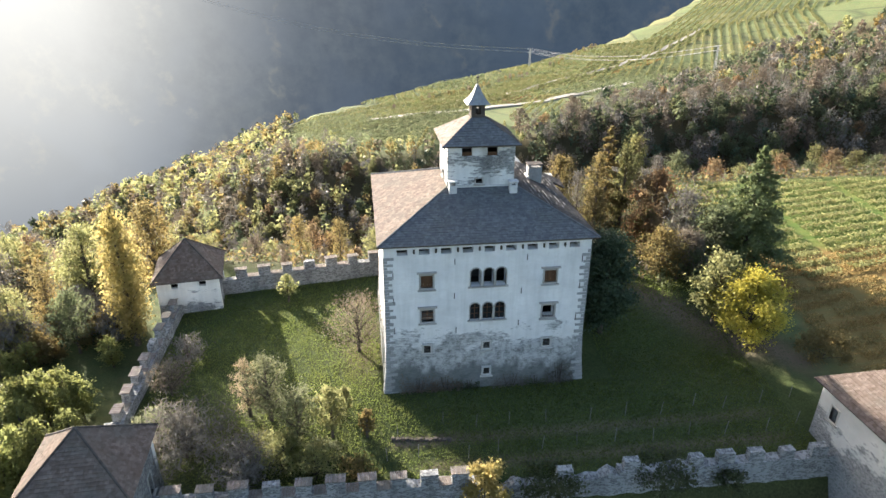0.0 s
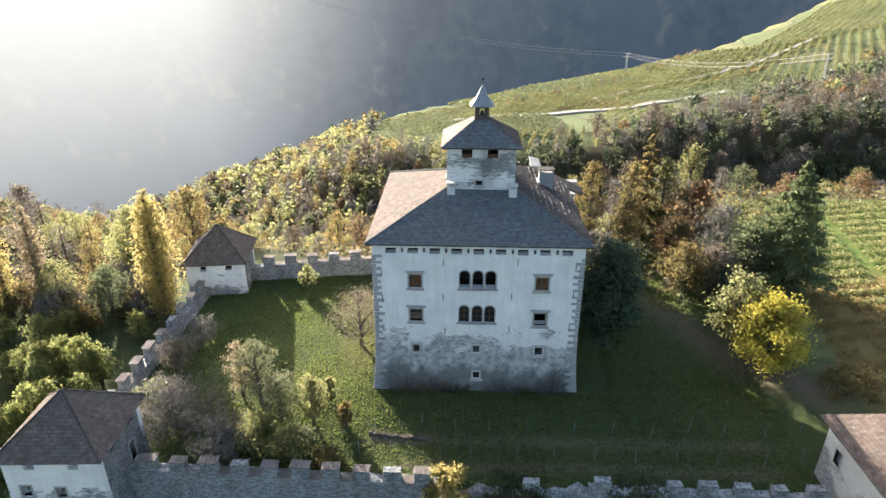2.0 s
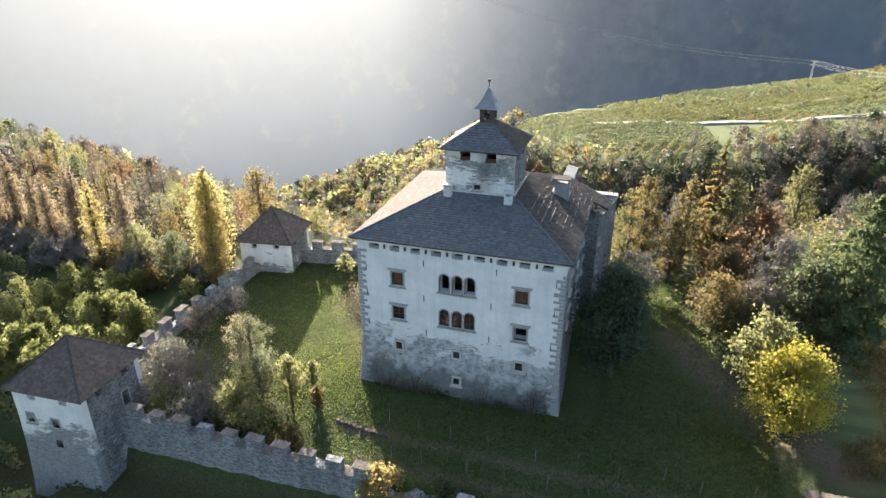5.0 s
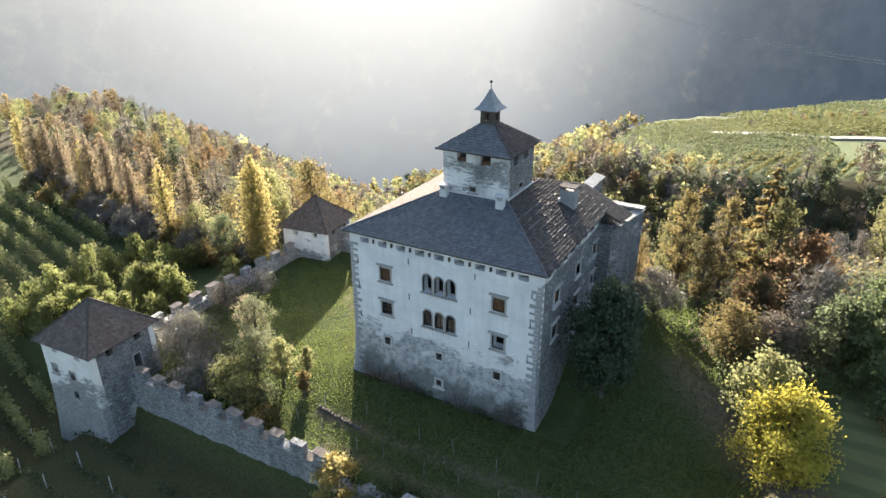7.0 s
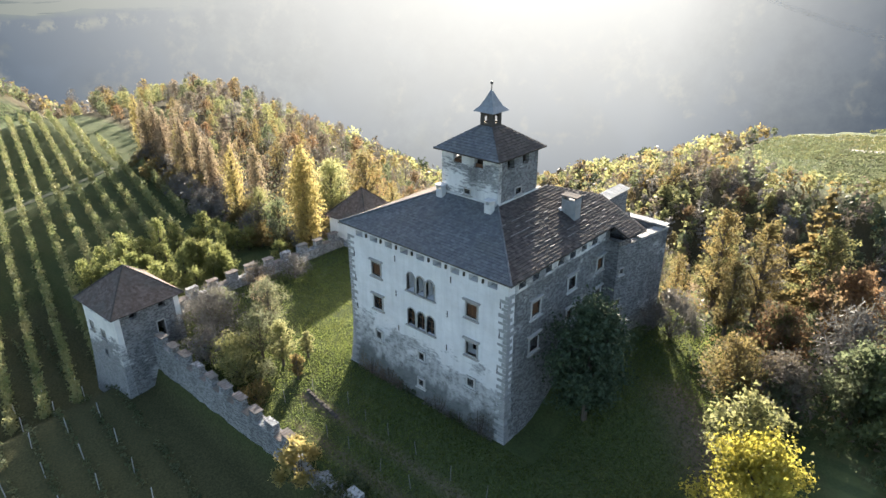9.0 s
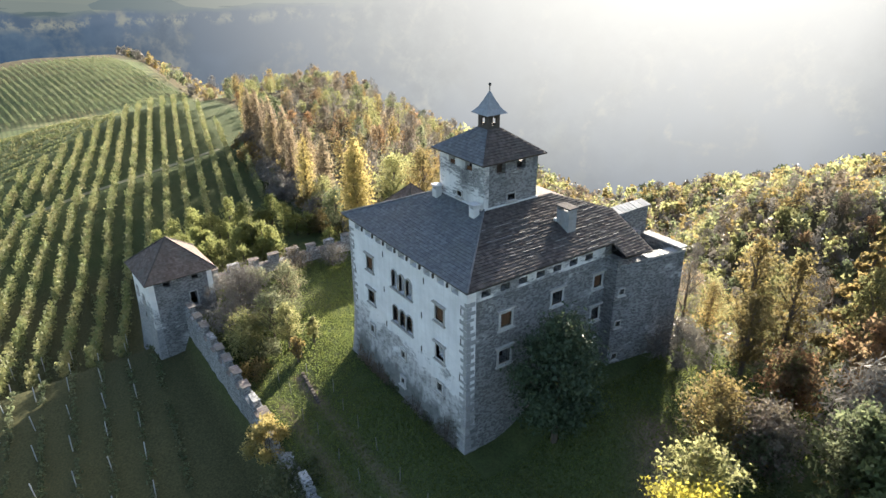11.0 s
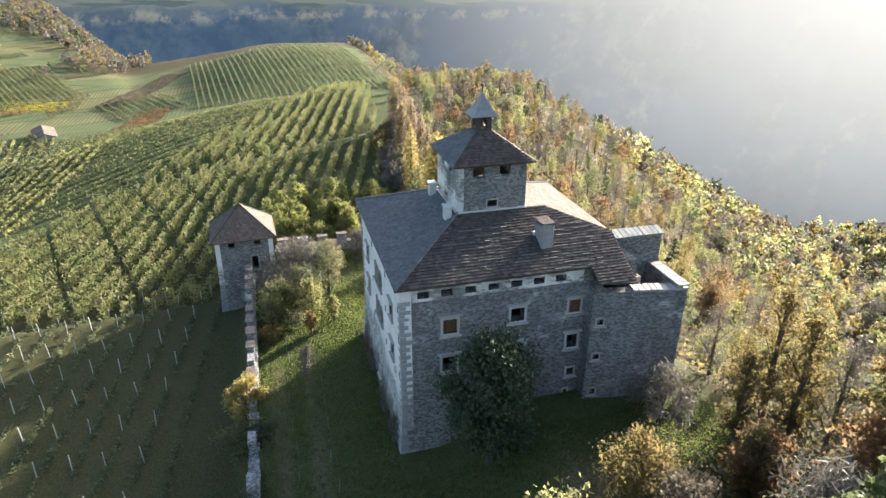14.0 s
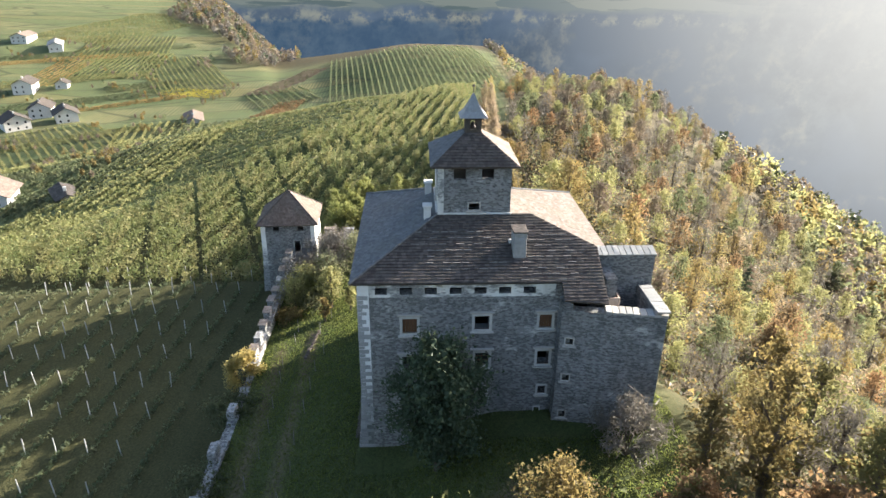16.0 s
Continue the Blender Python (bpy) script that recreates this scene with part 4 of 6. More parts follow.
# ---- the ring wall, its towers and the gatehouse ----
def corner_tower(label, cx, cy, half, foot, top, apex, roof_mats, turn=0.0, doors=()):
    t = thing("corner_tower", label, "tower", "corner towers of the ring wall", at=(cx, cy, 0), turn=turn)
    for k in range(4):
        place = pose(0, 0, 0, 0, 0, 90 * k) @ pose(-half, -half, 0)
        hs = [(half * 0.45, half * 0.45 + 0.8, top - 1.05, top - 0.4), (half * 1.35, half * 1.35 + 0.8, top - 1.05, top - 0.4)] + [d[1:] for d in doors if d[0] == k]
        w = part("wall", wall_panel(2 * half, top, 0.6, hs, foot, 0.06, 4.0, lo=0.6 * (k % 2)), M_SIDE if k == 1 else M_LITTLE, t)
        w.matrix_basis = place
        for d in doors:
            if d[0] == k:
                window(t, place, *d[1:], "dark", False, False, 0.15)
        e, m = half + 0.5, (k + 1) % 4
        c = [(-e, -e), (e, -e), (e, e), (-e, e)]
        roof_slope("roof", ((*c[k], top - 0.05), (*c[m], top - 0.05), (0, 0, apex)), roof_mats[k], t, course=0.28, wide=0.32)
    part("inner_floor", boxed(-half + 0.6, half - 0.6, -half + 0.6, half - 0.6, top - 2.0, top - 1.8), M_ROOM, t)
    e = half + 0.5
    for sx, sy in ((-1, -1), (1, -1), (1, 1), (-1, 1)):
        bm = bmesh.new()
        tube(bm, [(sx * e, sy * e, top + 0.02), (0, 0, apex + 0.05)], [0.09, 0.09], 5)
        part("hip_ridge", bm, M_DUSK, t)
    return t


# sunlit and shaded tile colours, front, right, back and left slope in turn
corner_tower("whitewashed square corner tower with brown pyramid roof", -33.1, -13.1, 3.65, -7.5, 4.7, 8.3, (M_DARKTILE, M_DARKTILE, M_TILE, M_DARKTILE), 3.0,
             ((0, 1.0, 1.7, 1.2, 2.1), (0, 3.6, 4.3, 1.0, 1.9), (0, 3.4, 4.1, -1.2, -0.4), (1, 4.4, 5.2, 0.4, 2.2), (1, 5.0, 5.7, -2.2, -1.2)))
corner_tower("small pale corner tower with brown pyramid roof beside the lawn", -33.6, 21.9, 3.5, -3.5, 4.1, 7.9, (M_DARKTILE, M_DARKTILE, M_TILE, M_TILE), 8.0)


def merlon_mesh(w, h):
    bm = bmesh.new()
    n = 3
    for k in range(n):
        box(bm, -w / 2, w / 2, -0.34, 0.34, h * k / n, h * (k + 1) / n - 0.004)
    bmesh.ops.subdivide_edges(bm, edges=bm.edges[:], cuts=1)
    for v in bm.verts:
        v.co += Vector((random.uniform(-0.04, 0.04), random.uniform(-0.03, 0.03), random.uniform(-0.03, 0.03)))
    return bm


def cap_mesh(w):
    bm = bmesh.new()
    for k in range(9):
        a = -w / 2 - 0.1 + (w + 0.2) * k / 9
        box(bm, a + 0.012, a + (w + 0.2) / 9 - 0.012, -0.47, 0.47, 0.0, 0.1, 0.02)
    for v in bm.verts:
        v.co.z += 0.16 - 0.28 * abs(v.co.y) + random.uniform(-0.015, 0.015)
    return bm


MERLONS = []
for w, h in ((1.35, 1.1), (1.2, 1.0), (1.45, 1.15)):
    a = bpy.data.meshes.new("merlon")
    b = merlon_mesh(w, h)
    b.to_mesh(a)
    b.free()
    a.materials.append(M_WALL)
    c = bpy.data.meshes.new("cap")
    b = cap_mesh(w)
    b.to_mesh(c)
    b.free()
    c.materials.append(M_CAP)
    MERLONS.append((a, c, h))


def ring_wall(label, a, b, top_a, top_b, foot, spots, worn=0.1, caps=True):
    """A curtain wall from a to b with merlons at the given distances along it."""
    a, b = Vector((*a, 0)), Vector((*b, 0))
    run = (b - a).length
    turn = math.degrees(math.atan2(b.y - a.y, b.x - a.x))
    t = thing("curtain_wall", label, "wall", "ring wall of the castle", at=a, turn=turn)
    bm = bmesh.new()
    n = max(2, int(run / 0.9))
    rings = []
    for k in range(n + 1):
        x = run * k / n
        z = top_a + (top_b - top_a) * k / n + random.uniform(-worn, worn)
        prof = ((-0.75, foot), (-0.62, foot * 0.5), (-0.5, z - 0.1), (-0.5, z), (0.5, z), (0.5, z - 0.9), (0.55, min(foot, -2.5)))
        rings.append([bm.verts.new((x + random.uniform(-0.05, 0.05), y + random.uniform(-0.05, 0.05), h)) for y, h in prof])
    for r0, r1 in zip(rings, rings[1:]):
        for i in range(6):
            bm.faces.new((r0[i], r1[i], r1[i + 1], r0[i + 1]))
    bm.faces.new(rings[0])
    bm.faces.new(rings[-1][::-1])
    part("wall_body", bm, M_WALL, t, "rubble stone curtain wall")
    for x0, x1 in zip(spots, spots[1:]) if caps else ():
        if x1 - x0 < 3.2 and random.random() < 0.85:
            c = new("coping", MERLONS[1][1])
            c.parent = t
            x = (x0 + x1) / 2
            c.matrix_basis = pose(x, -0.1, top_a + (top_b - top_a) * x / run - 0.02) @ Matrix.Diagonal((max(0.5, (x1 - x0 - 1.45) / 1.4), 1.1, 1, 1))
    for i, x in enumerate(spots):
        me_a, me_c, h = MERLONS[i % 3]
        m = new("merlon", me_a)
        m.parent = t
        m.matrix_basis = pose(x, -0.1, top_a + (top_b - top_a) * x / run - 0.06, 0, 0, random.uniform(-3, 3))
        if caps and i % 5 != 3:
            c = new("cap", me_c)
            c.parent = m
            c.matrix_basis = pose(0, 0, h - 0.02)
    return t


ring_wall("grey rubble curtain wall with worn merlons", (-29.4, -12.6), (-3.2, -12.4), 0.35, -0.55, -8.5, [1.6 + 2.52 * k for k in range(10)])
ring_wall("low broken curtain wall overgrown with ivy", (-3.2, -12.4), (8.6, -12.5), -1.5, -0.9, -8.0, [7.0], 0.35, False)
ring_wall("grey rubble curtain wall with square merlons", (8.6, -12.5), (28.6, -12.6), -0.75, -1.0, -8.0, [1.0, 6.8, 9.5, 12.3, 15.2, 18.2], 0.15, False)
ring_wall("curtain wall with tile-capped merlons between the corner towers", (-34.6, 18.4), (-34.8, -9.0), 1.0, 0.75, -6.0, [1.6 + 2.75 * k for k in range(10)])
ring_wall("pale curtain wall with tile-capped merlons behind the lawn", (-9.8, 26.3), (-30.3, 22.9), 1.9, 1.7, -5.0, [1.2 + 2.85 * k for k in range(7)])

gate = thing("gatehouse", "whitewashed gatehouse with brown shingle roof", "house", at=(0, 0, 0))
G = [(28.4, -19.5), (38.5, -19.5), (38.5, -9.6), (28.4, -9.6)]
for nm, k, hs in (("front_wall", 0, []), ("right_wall", 1, []), ("back_wall", 2, []), ("left_wall", 3, [(1.6, 2.4, 1.6, 2.9)])):
    (ax, ay), (bx, by) = G[k], G[(k + 1) % 4]
    w = part(nm, wall_panel(math.hypot(bx - ax, by - ay), 4.6, 0.6, hs, -8.5, 0.05, 4.0, lo=0.6 * (k % 2)), M_GATE, gate)
    w.matrix_basis = pose(ax, ay, 0, 0, 0, 90 * k)
    for h in hs:
        window(gate, pose(ax, ay, 0, 0, 0, 90 * k), *h, "dark", False, False, 0.16)
roof_slope("roof_left", ((27.7, -9.0, 4.5), (27.7, -20.1, 4.5), (33.4, -16.5, 7.6), (33.4, -12.6, 7.6)), M_DARKTILE, gate)
roof_slope("roof_right", ((39.2, -20.1, 4.5), (39.2, -9.0, 4.5), (33.4, -12.6, 7.6), (33.4, -16.5, 7.6)), M_DARKTILE, gate)
roof_slope("roof_back", ((39.2, -9.0, 4.5), (27.7, -9.0, 4.5), (33.4, -12.6, 7.6)), M_DARKTILE, gate)
roof_slope("roof_front", ((27.7, -20.1, 4.5), (39.2, -20.1, 4.5), (33.4, -16.5, 7.6)), M_DARKTILE, gate)

# ---- trees ----
def crown_points(kind, h, r, n):
    """Where the leaves of a crown hang: uneven clumps round the ends of limbs. Returns the points and the limbs."""
    limbs, pts = [], []
    if kind == "poplar":
        m = 26
        for k in range(m):
            z = h * (0.1 + 0.88 * (k + 0.5) / m)
            w = r * math.sin(math.pi * min(1, (0.12 + 0.9 * (k / m)))) ** 0.6
            a = k * 2.4
            limbs.append(((0, 0, z - w * 0.9), (w * 0.6 * math.cos(a), w * 0.6 * math.sin(a), z)))
            pts.append(((w * 0.45 * math.cos(a), w * 0.45 * math.sin(a), z), max(0.35, w * 0.62), 1.3))
    elif kind == "fir":
        m = 34 if r < 5 else 64
        for k in range(m):
            f = (k + 0.5) / m
            z, w, a = h * (0.1 + 0.88 * f), r * (1 - f) ** 0.8 * rng.uniform(0.75, 1.15), k * 2.4
            limbs.append(((0, 0, z), (w * math.cos(a), w * math.sin(a), z - 0.18 * w)))
            for q in (0.35, 0.6, 0.82, 1.0):
                pts.append(((q * w * math.cos(a), q * w * math.sin(a), z - 0.16 * w * q * q), 0.22 + 0.16 * w, 0.5 if r < 5 else 0.75))
    elif kind == "shrub":
        for k in range(11):
            a, q = k * 2.4, math.sqrt((k + 0.5) / 11)
            e = (r * q * math.cos(a), r * q * math.sin(a), h * (1 - 0.55 * q * q) * rng.uniform(0.6, 0.95))
            limbs.append(((0, 0, 0.1), e))
            pts.append((e, r * 0.36, 0.9))
    else:
        base = 0.28 if kind == "broad" else 0.2
        m = 24 if kind == "broad" else 30
        for k in range(m):
            f = (k + 0.5) / m
            a = k * 2.4 + rng.uniform(-0.4, 0.4)
            z = h * (base + (0.95 - base) * f)
            w = r * math.sin(math.pi * (0.16 + 0.8 * f)) ** 0.75 * rng.uniform(0.55, 1.1)
            e = (w * math.cos(a), w * math.sin(a), z)
            limbs.append(((0, 0, max(h * 0.15, z - w * 0.9 - 0.1 * h)), e))
            pts.append((e, r * rng.uniform(0.26, 0.42), 0.85))
            pts.append(((e[0] * 0.5, e[1] * 0.5, z - 0.2 * w), r * 0.3, 0.85))
    c = np.array([p[0] for p in pts])
    rad = np.array([p[1] for p in pts])
    flat = np.array([p[2] for p in pts])
    pick = rng.choice(len(pts), n, p=rad ** 1.6 / (rad ** 1.6).sum())
    d = rng.normal(size=(n, 3))
    d /= np.linalg.norm(d, axis=1)[:, None]
    d *= (rng.uniform(0.15, 1.0, n) ** 0.5 * rng.choice((0.7, 1.0, 1.5), n))[:, None]
    d[:, 2] *= flat[pick]
    out = c[pick] + d * rad[pick][:, None]
    return out[out[:, 2] > 0.15], limbs


def tree(name, label, kind, h, r, leaf, n, size, bark=None, group="", twigs=6, lean=0.0, split=False):
    t = thing(name, label, "bush" if kind == "shrub" else "tree", group)
    pts, limbs = crown_points(kind, h, r, int(n * (1.0 if leaf == "grey" else 1.7)))
    bm = bmesh.new()
    k = 0.016 * h + 0.05
    if kind != "shrub":
        tube(bm, [(0, 0, -1.0), (0.02 * h * lean, 0, 0.3 * h), (0.01, 0.01 * h, 0.65 * h), (0, 0, 0.96 * h)], [k * 1.25, k, k * 0.6, 0.03], 6)
    for a, b in limbs[:: max(1, len(limbs) // twigs)]:
        m = [(a[i] * 0.5 + b[i] * 0.5) + (0.06 * r if i == 2 else 0) for i in range(3)]
        limb = bmesh.new() if split else bm
        tube(limb, [a, m, b], [k * 0.45, k * 0.28, 0.02], 4)
        if split:
            part("branch", limb, bark or M_BARK, t)
    if len(bm.verts):
        part("trunk", bm, bark or M_BARK, t)
    else:
        bm.free()
    bare = leaf == "grey"                       # a bare crown is drawn in thin twigs
    me = leaf_mesh("crown", pts, size * (2.6 if bare else 0.84), 0.8 if bare else 0.0, 0.13 if bare else 1.0)
    me.materials.append(LEAF[leaf])
    c = new("crown", me)
    c.parent = t
    return t


def stand(t, x, y, turn=0.0, scale=1.0, sink=0.15, first=False):
    m = pose(x, y, ground_z(x, y) - sink, 0, 0, turn) @ Matrix.Diagonal((scale, scale, scale * random.uniform(0.9, 1.12), 1))
    if first:
        t.matrix_basis = m
        return t
    return copy_thing(t, m)


# single trees and bushes round the castle: what they are, where, height, spread, leaves
SINGLE = (
    ("poplar_tree", "tall golden poplar beside the corner tower", "poplar", -39.0, 15.6, 16.2, 2.5, "amber", 5600, 0.32),
    ("ash_tree", "tall broad-crowned ash behind the poplar", "tall", -48, 27.5, 12, 3.2, "lime", 3000, 0.3),
    ("ash_tree", "golden ash behind the corner tower", "tall", -39.6, 28, 12.5, 3.0, "gold", 3000, 0.3),
    ("yellow_maple", "bright yellow broadleaf tree at the meadow edge", "broad", 28.6, 2.6, 10.0, 3.5, "yellow", 7500, 0.26),
    ("young_tree", "yellow-green young tree beside the yellow maple", "broad", 26.6, 6.2, 9.5, 2.8, "lime", 2600, 0.32),
    ("oak_tree", "dull brown oak in the castle's shade", "broad", 23.2, 13.2, 7.6, 3.0, "bronze", 3000, 0.24),
    ("oak_tree", "second brown-leaved tree behind the oak", "broad", 26.8, 14.4, 6.4, 2.7, "brown", 3000, 0.26),
    ("spruce_tree", "dark green spruce above the meadow", "fir", 35.8, 16.5, 15.5, 5.4, "spruce", 7500, 0.4),
    ("larch_tree", "golden larch behind the castle", "fir", 23.5, 34.0, 17.0, 3.4, "gold", 3200, 0.5),
    ("dry_bush", "dry golden bush on the meadow edge", "shrub", 35.2, -0.9, 3.8, 2.6, "gold", 1300, 0.28),
    ("yew_tree", "dark evergreen against the castle side wall", "tall", 13.4, 6.1, 12.2, 3.3, "fir", 9500, 0.3),
    ("yellow_bush", "yellow bush on the broken curtain wall", "shrub", -3.0, -13.2, 6.0, 1.9, "amber", 2400, 0.26),
    ("ivy_bush", "dark green ivy over the curtain wall", "shrub", 2.6, -12.9, 2.4, 2.6, "green", 1300, 0.3),
    ("ivy_bush", "dark ivy on the wall by the merlons", "shrub", 12.6, -12.9, 2.2, 2.6, "green", 1000, 0.3),
    ("ivy_bush", "ivy hanging over the rubble wall", "shrub", 18.4, -13.0, 2.0, 1.6, "green", 700, 0.3),
    ("fruit_tree", "tall silver-green fruit tree on the lawn", "tall", -21.4, -3.0, 8.0, 1.9, "silver", 2300, 0.19),
    ("fruit_tree", "spreading silver-green fruit tree on the lawn", "broad", -18.6, -6.2, 6.0, 2.1, "silver", 1700, 0.19),
    ("fruit_tree", "yellow-green fruit tree on the lawn", "broad", -15.7, -5.6, 5.2, 1.4, "lime", 1900, 0.2),
    ("fruit_tree", "slender fruit tree with pale silver twigs", "tall", -23.4, -2.2, 6.6, 1.3, "blush", 1500, 0.15),
    ("fruit_tree", "leafy fruit tree near the curtain wall", "broad", -19.6, -9.2, 4.0, 2.2, "lime", 1600, 0.2),
    ("fruit_tree", "low spreading fruit tree near the curtain wall", "broad", -17.0, -10.2, 3.6, 2.0, "lime", 1300, 0.2),
    ("bare_tree", "bare brown spreading tree in the courtyard corner", "broad", -28.2, -6.6, 5.0, 3.6, "grey", 2600, 0.24),
    ("bare_tree", "bare twiggy tree under the corner tower", "broad", -22.8, -9.8, 4.4, 2.8, "grey", 1900, 0.22),
    ("bare_tree", "dry brown fruit tree by the ring wall", "broad", -31.5, 2.0, 3.6, 2.0, "brown", 1200, 0.17),
    ("bare_tree", "pale bare tree on the shaded lawn", "broad", -31.0, 7.2, 3.4, 2.2, "grey", 800, 0.22),
    ("hedge_bush", "leafy bush at the foot of the ring wall", "shrub", -31.6, -3.6, 2.6, 1.8, "silver", 1300, 0.2),
    ("hedge_bush", "low leafy bush beside the fruit trees", "shrub", -21.4, -7.2, 2.4, 2.0, "lime", 1500, 0.2),
    ("hedge_bush", "low olive-green bush under the fruit trees", "shrub", -16.6, -8.2, 2.0, 1.7, "silver", 1300, 0.2),
    ("hedge_bush", "low yellowing bush by the wall", "shrub", -13.6, -10.4, 1.5, 1.6, "gold", 700, 0.22),
    ("walnut_tree", "half-bare walnut tree beside the castle wall", "broad", -13.2, 7.4, 7.4, 3.4, "brown", 2600, 0.16),
    ("sapling", "thin sapling on the lawn", "broad", -14.6, -3.2, 3.6, 0.8, "lime", 420, 0.26),
    ("sapling", "thin yellowing sapling on the lawn", "broad", -12.6, -6.0, 3.4, 0.7, "gold", 320, 0.26),
    ("sapling", "small sapling by the back wall", "broad", -21.8, 19.6, 4.4, 1.1, "lime", 420, 0.3),
    ("sapling", "slim young tree on the lit grass", "broad", -19.2, -8.6, 4.0, 1.2, "lime", 600, 0.28),
    ("birch_tree", "tall golden birch behind the ruined wing", "tall", 15.2, 30.5, 13.0, 2.0, "bronze", 2200, 0.26),
    ("birch_tree", "tall golden birch on the east slope", "tall", 20.0, 28.4, 12.5, 1.9, "bronze", 2300, 0.26),
    ("ash_tree", "yellow-green ash on the east slope", "tall", 25.2, 31.5, 11.5, 2.3, "olive", 2500, 0.28),
    ("ash_tree", "tall thin ash behind the castle", "tall", 13.6, 35.5, 13.5, 2.2, "olive", 2500, 0.28),
    ("beech_tree", "rusty orange beech on the east slope", "broad", 28.2, 27.0, 9.0, 3.0, "rust", 3200, 0.32),
    ("beech_tree", "rusty young beech below the birches", "broad", 24.4, 21.6, 6.5, 2.4, "rust", 2200, 0.3),
    ("bare_tree", "bare forked tree on the east slope", "tall", 29.6, 21.4, 9.5, 2.8, "grey", 1600, 0.3),
    ("ivy_tree", "ivy-green tree on the east slope", "broad", 31.6, 17.0, 8.0, 2.8, "green", 3200, 0.3),
    ("birch_tree", "leafy golden tree by the wing's corner", "tall", 18.6, 24.6, 9.5, 1.7, "bronze", 1700, 0.25),
    ("hazel_bush", "grey hazel thicket below the ruined wing", "shrub", 14.6, 20.6, 5.5, 2.6, "grey", 1800, 0.26),
    ("olive_bush", "round green bush on the east slope", "shrub", 25.5, 13.5, 4.2, 3.0, "green", 1500, 0.36),
)
for name, label, kind, x, y, h, r, leaf, n, size in SINGLE:
    t = tree(name, label, kind, h, r, leaf, n, size, twigs=26 if leaf in ("grey", "brown") and kind == "broad" else 14, split=True)
    stand(t, x, y, random.uniform(0, 360), 1.0, 0.1, True)

def climber(label, x, wide, tall, leaf, n):
    """A plant spread flat over the foot of the castle's front wall."""
    px = rng.uniform(-1, 1, n) * wide
    pz = rng.uniform(0, 1, n) ** 1.4 * tall * (0.75 + 0.25 * np.sin(px * 2.3 + x)) * rng.uniform(0.5, 1.0, n)
    z0 = ground_z(x, -1.0)
    py = -0.32 * np.maximum(0, (6 - pz - z0) / 6) ** 2 - rng.uniform(0.02, 0.4, n) * (1.2 - pz / tall)
    t = thing("wall_climber", label, "plant", at=(x, 0, z0))
    bm = bmesh.new()
    for k in range(5):
        e = rng.uniform(-0.4, 0.4) * wide
        tube(bm, [(e * 0.3, -0.6, -0.2), (e * 0.7, -0.42, tall * 0.3), (e, -0.3, tall * 0.75)], [0.05, 0.035, 0.015], 4)
    part("stem", bm, M_BARK, t)
    me = leaf_mesh("leaves", np.stack([px, py, pz], -1), 0.13)
    me.materials.append(LEAF[leaf])
    new("leaves", me).parent = t


climber("half-dry brown climber over the foot of the castle wall", -7.4, 1.9, 2.2, "brown", 700)
climber("dry brown climber at the castle wall", -4.6, 1.6, 2.0, "brown", 800)
climber("dark green climber below the cellar window", -2.6, 1.3, 1.2, "green", 350)
climber("bare grey climber in the middle of the wall", 1.8, 1.9, 1.8, "grey", 600)
climber("bare grey climber with a bent stem on the wall", 6.8, 1.5, 3.0, "grey", 700)
climber("dark climber at the wall corner", 4.4, 1.3, 1.2, "green", 300)

# the woods: kinds built once, then copied
PROTO = []
for name, label, kind, h, r, leaf, n, size, share in (
        ("ash_tree", "tall yellow-green ash in the wood", "tall", 12, 3.2, "lime", 1500, 0.55, 3), ("hornbeam_tree", "yellow-green hornbeam in the wood", "broad", 10, 3.2, "lime", 1300, 0.55, 3),
        ("birch_tree", "golden birch in the wood", "tall", 12, 2.9, "gold", 1300, 0.5, 2), ("beech_tree", "rusty beech in the wood", "broad", 11, 3.4, "rust", 1300, 0.55, 2),
        ("oak_tree", "dry brown oak in the wood", "broad", 10, 3.4, "brown", 1300, 0.55, 2), ("bare_tree", "bare grey tree in the wood", "tall", 12, 3.0, "grey", 1000, 0.4, 4),
        ("maple_tree", "green maple in the wood", "broad", 11, 3.3, "green", 1400, 0.55, 3), ("pine_tree", "dark green pine in the wood", "fir", 13, 3.0, "fir", 1600, 0.6, 1), ("aspen_tree", "pinkish brown aspen in the wood", "tall", 12, 2.9, "blush", 1300, 0.5, 2)):
    near = tree(name, label, kind, h, r, leaf, int(n * 1.25), size * 0.64, group="trees of the wooded slope", twigs=9)
    far = tree(name, label, kind, h, r, leaf, int(n * 0.36), size * 1.15, group="trees of the wooded slope", twigs=3)
    PROTO += [(near, far, name)] * share
# dull kinds whose dark colours stand in for shade across the ravine
SHADE_KINDS = [q for q in PROTO if q[2] in ("oak_tree", "bare_tree", "maple_tree", "pine_tree")]
EAST = []
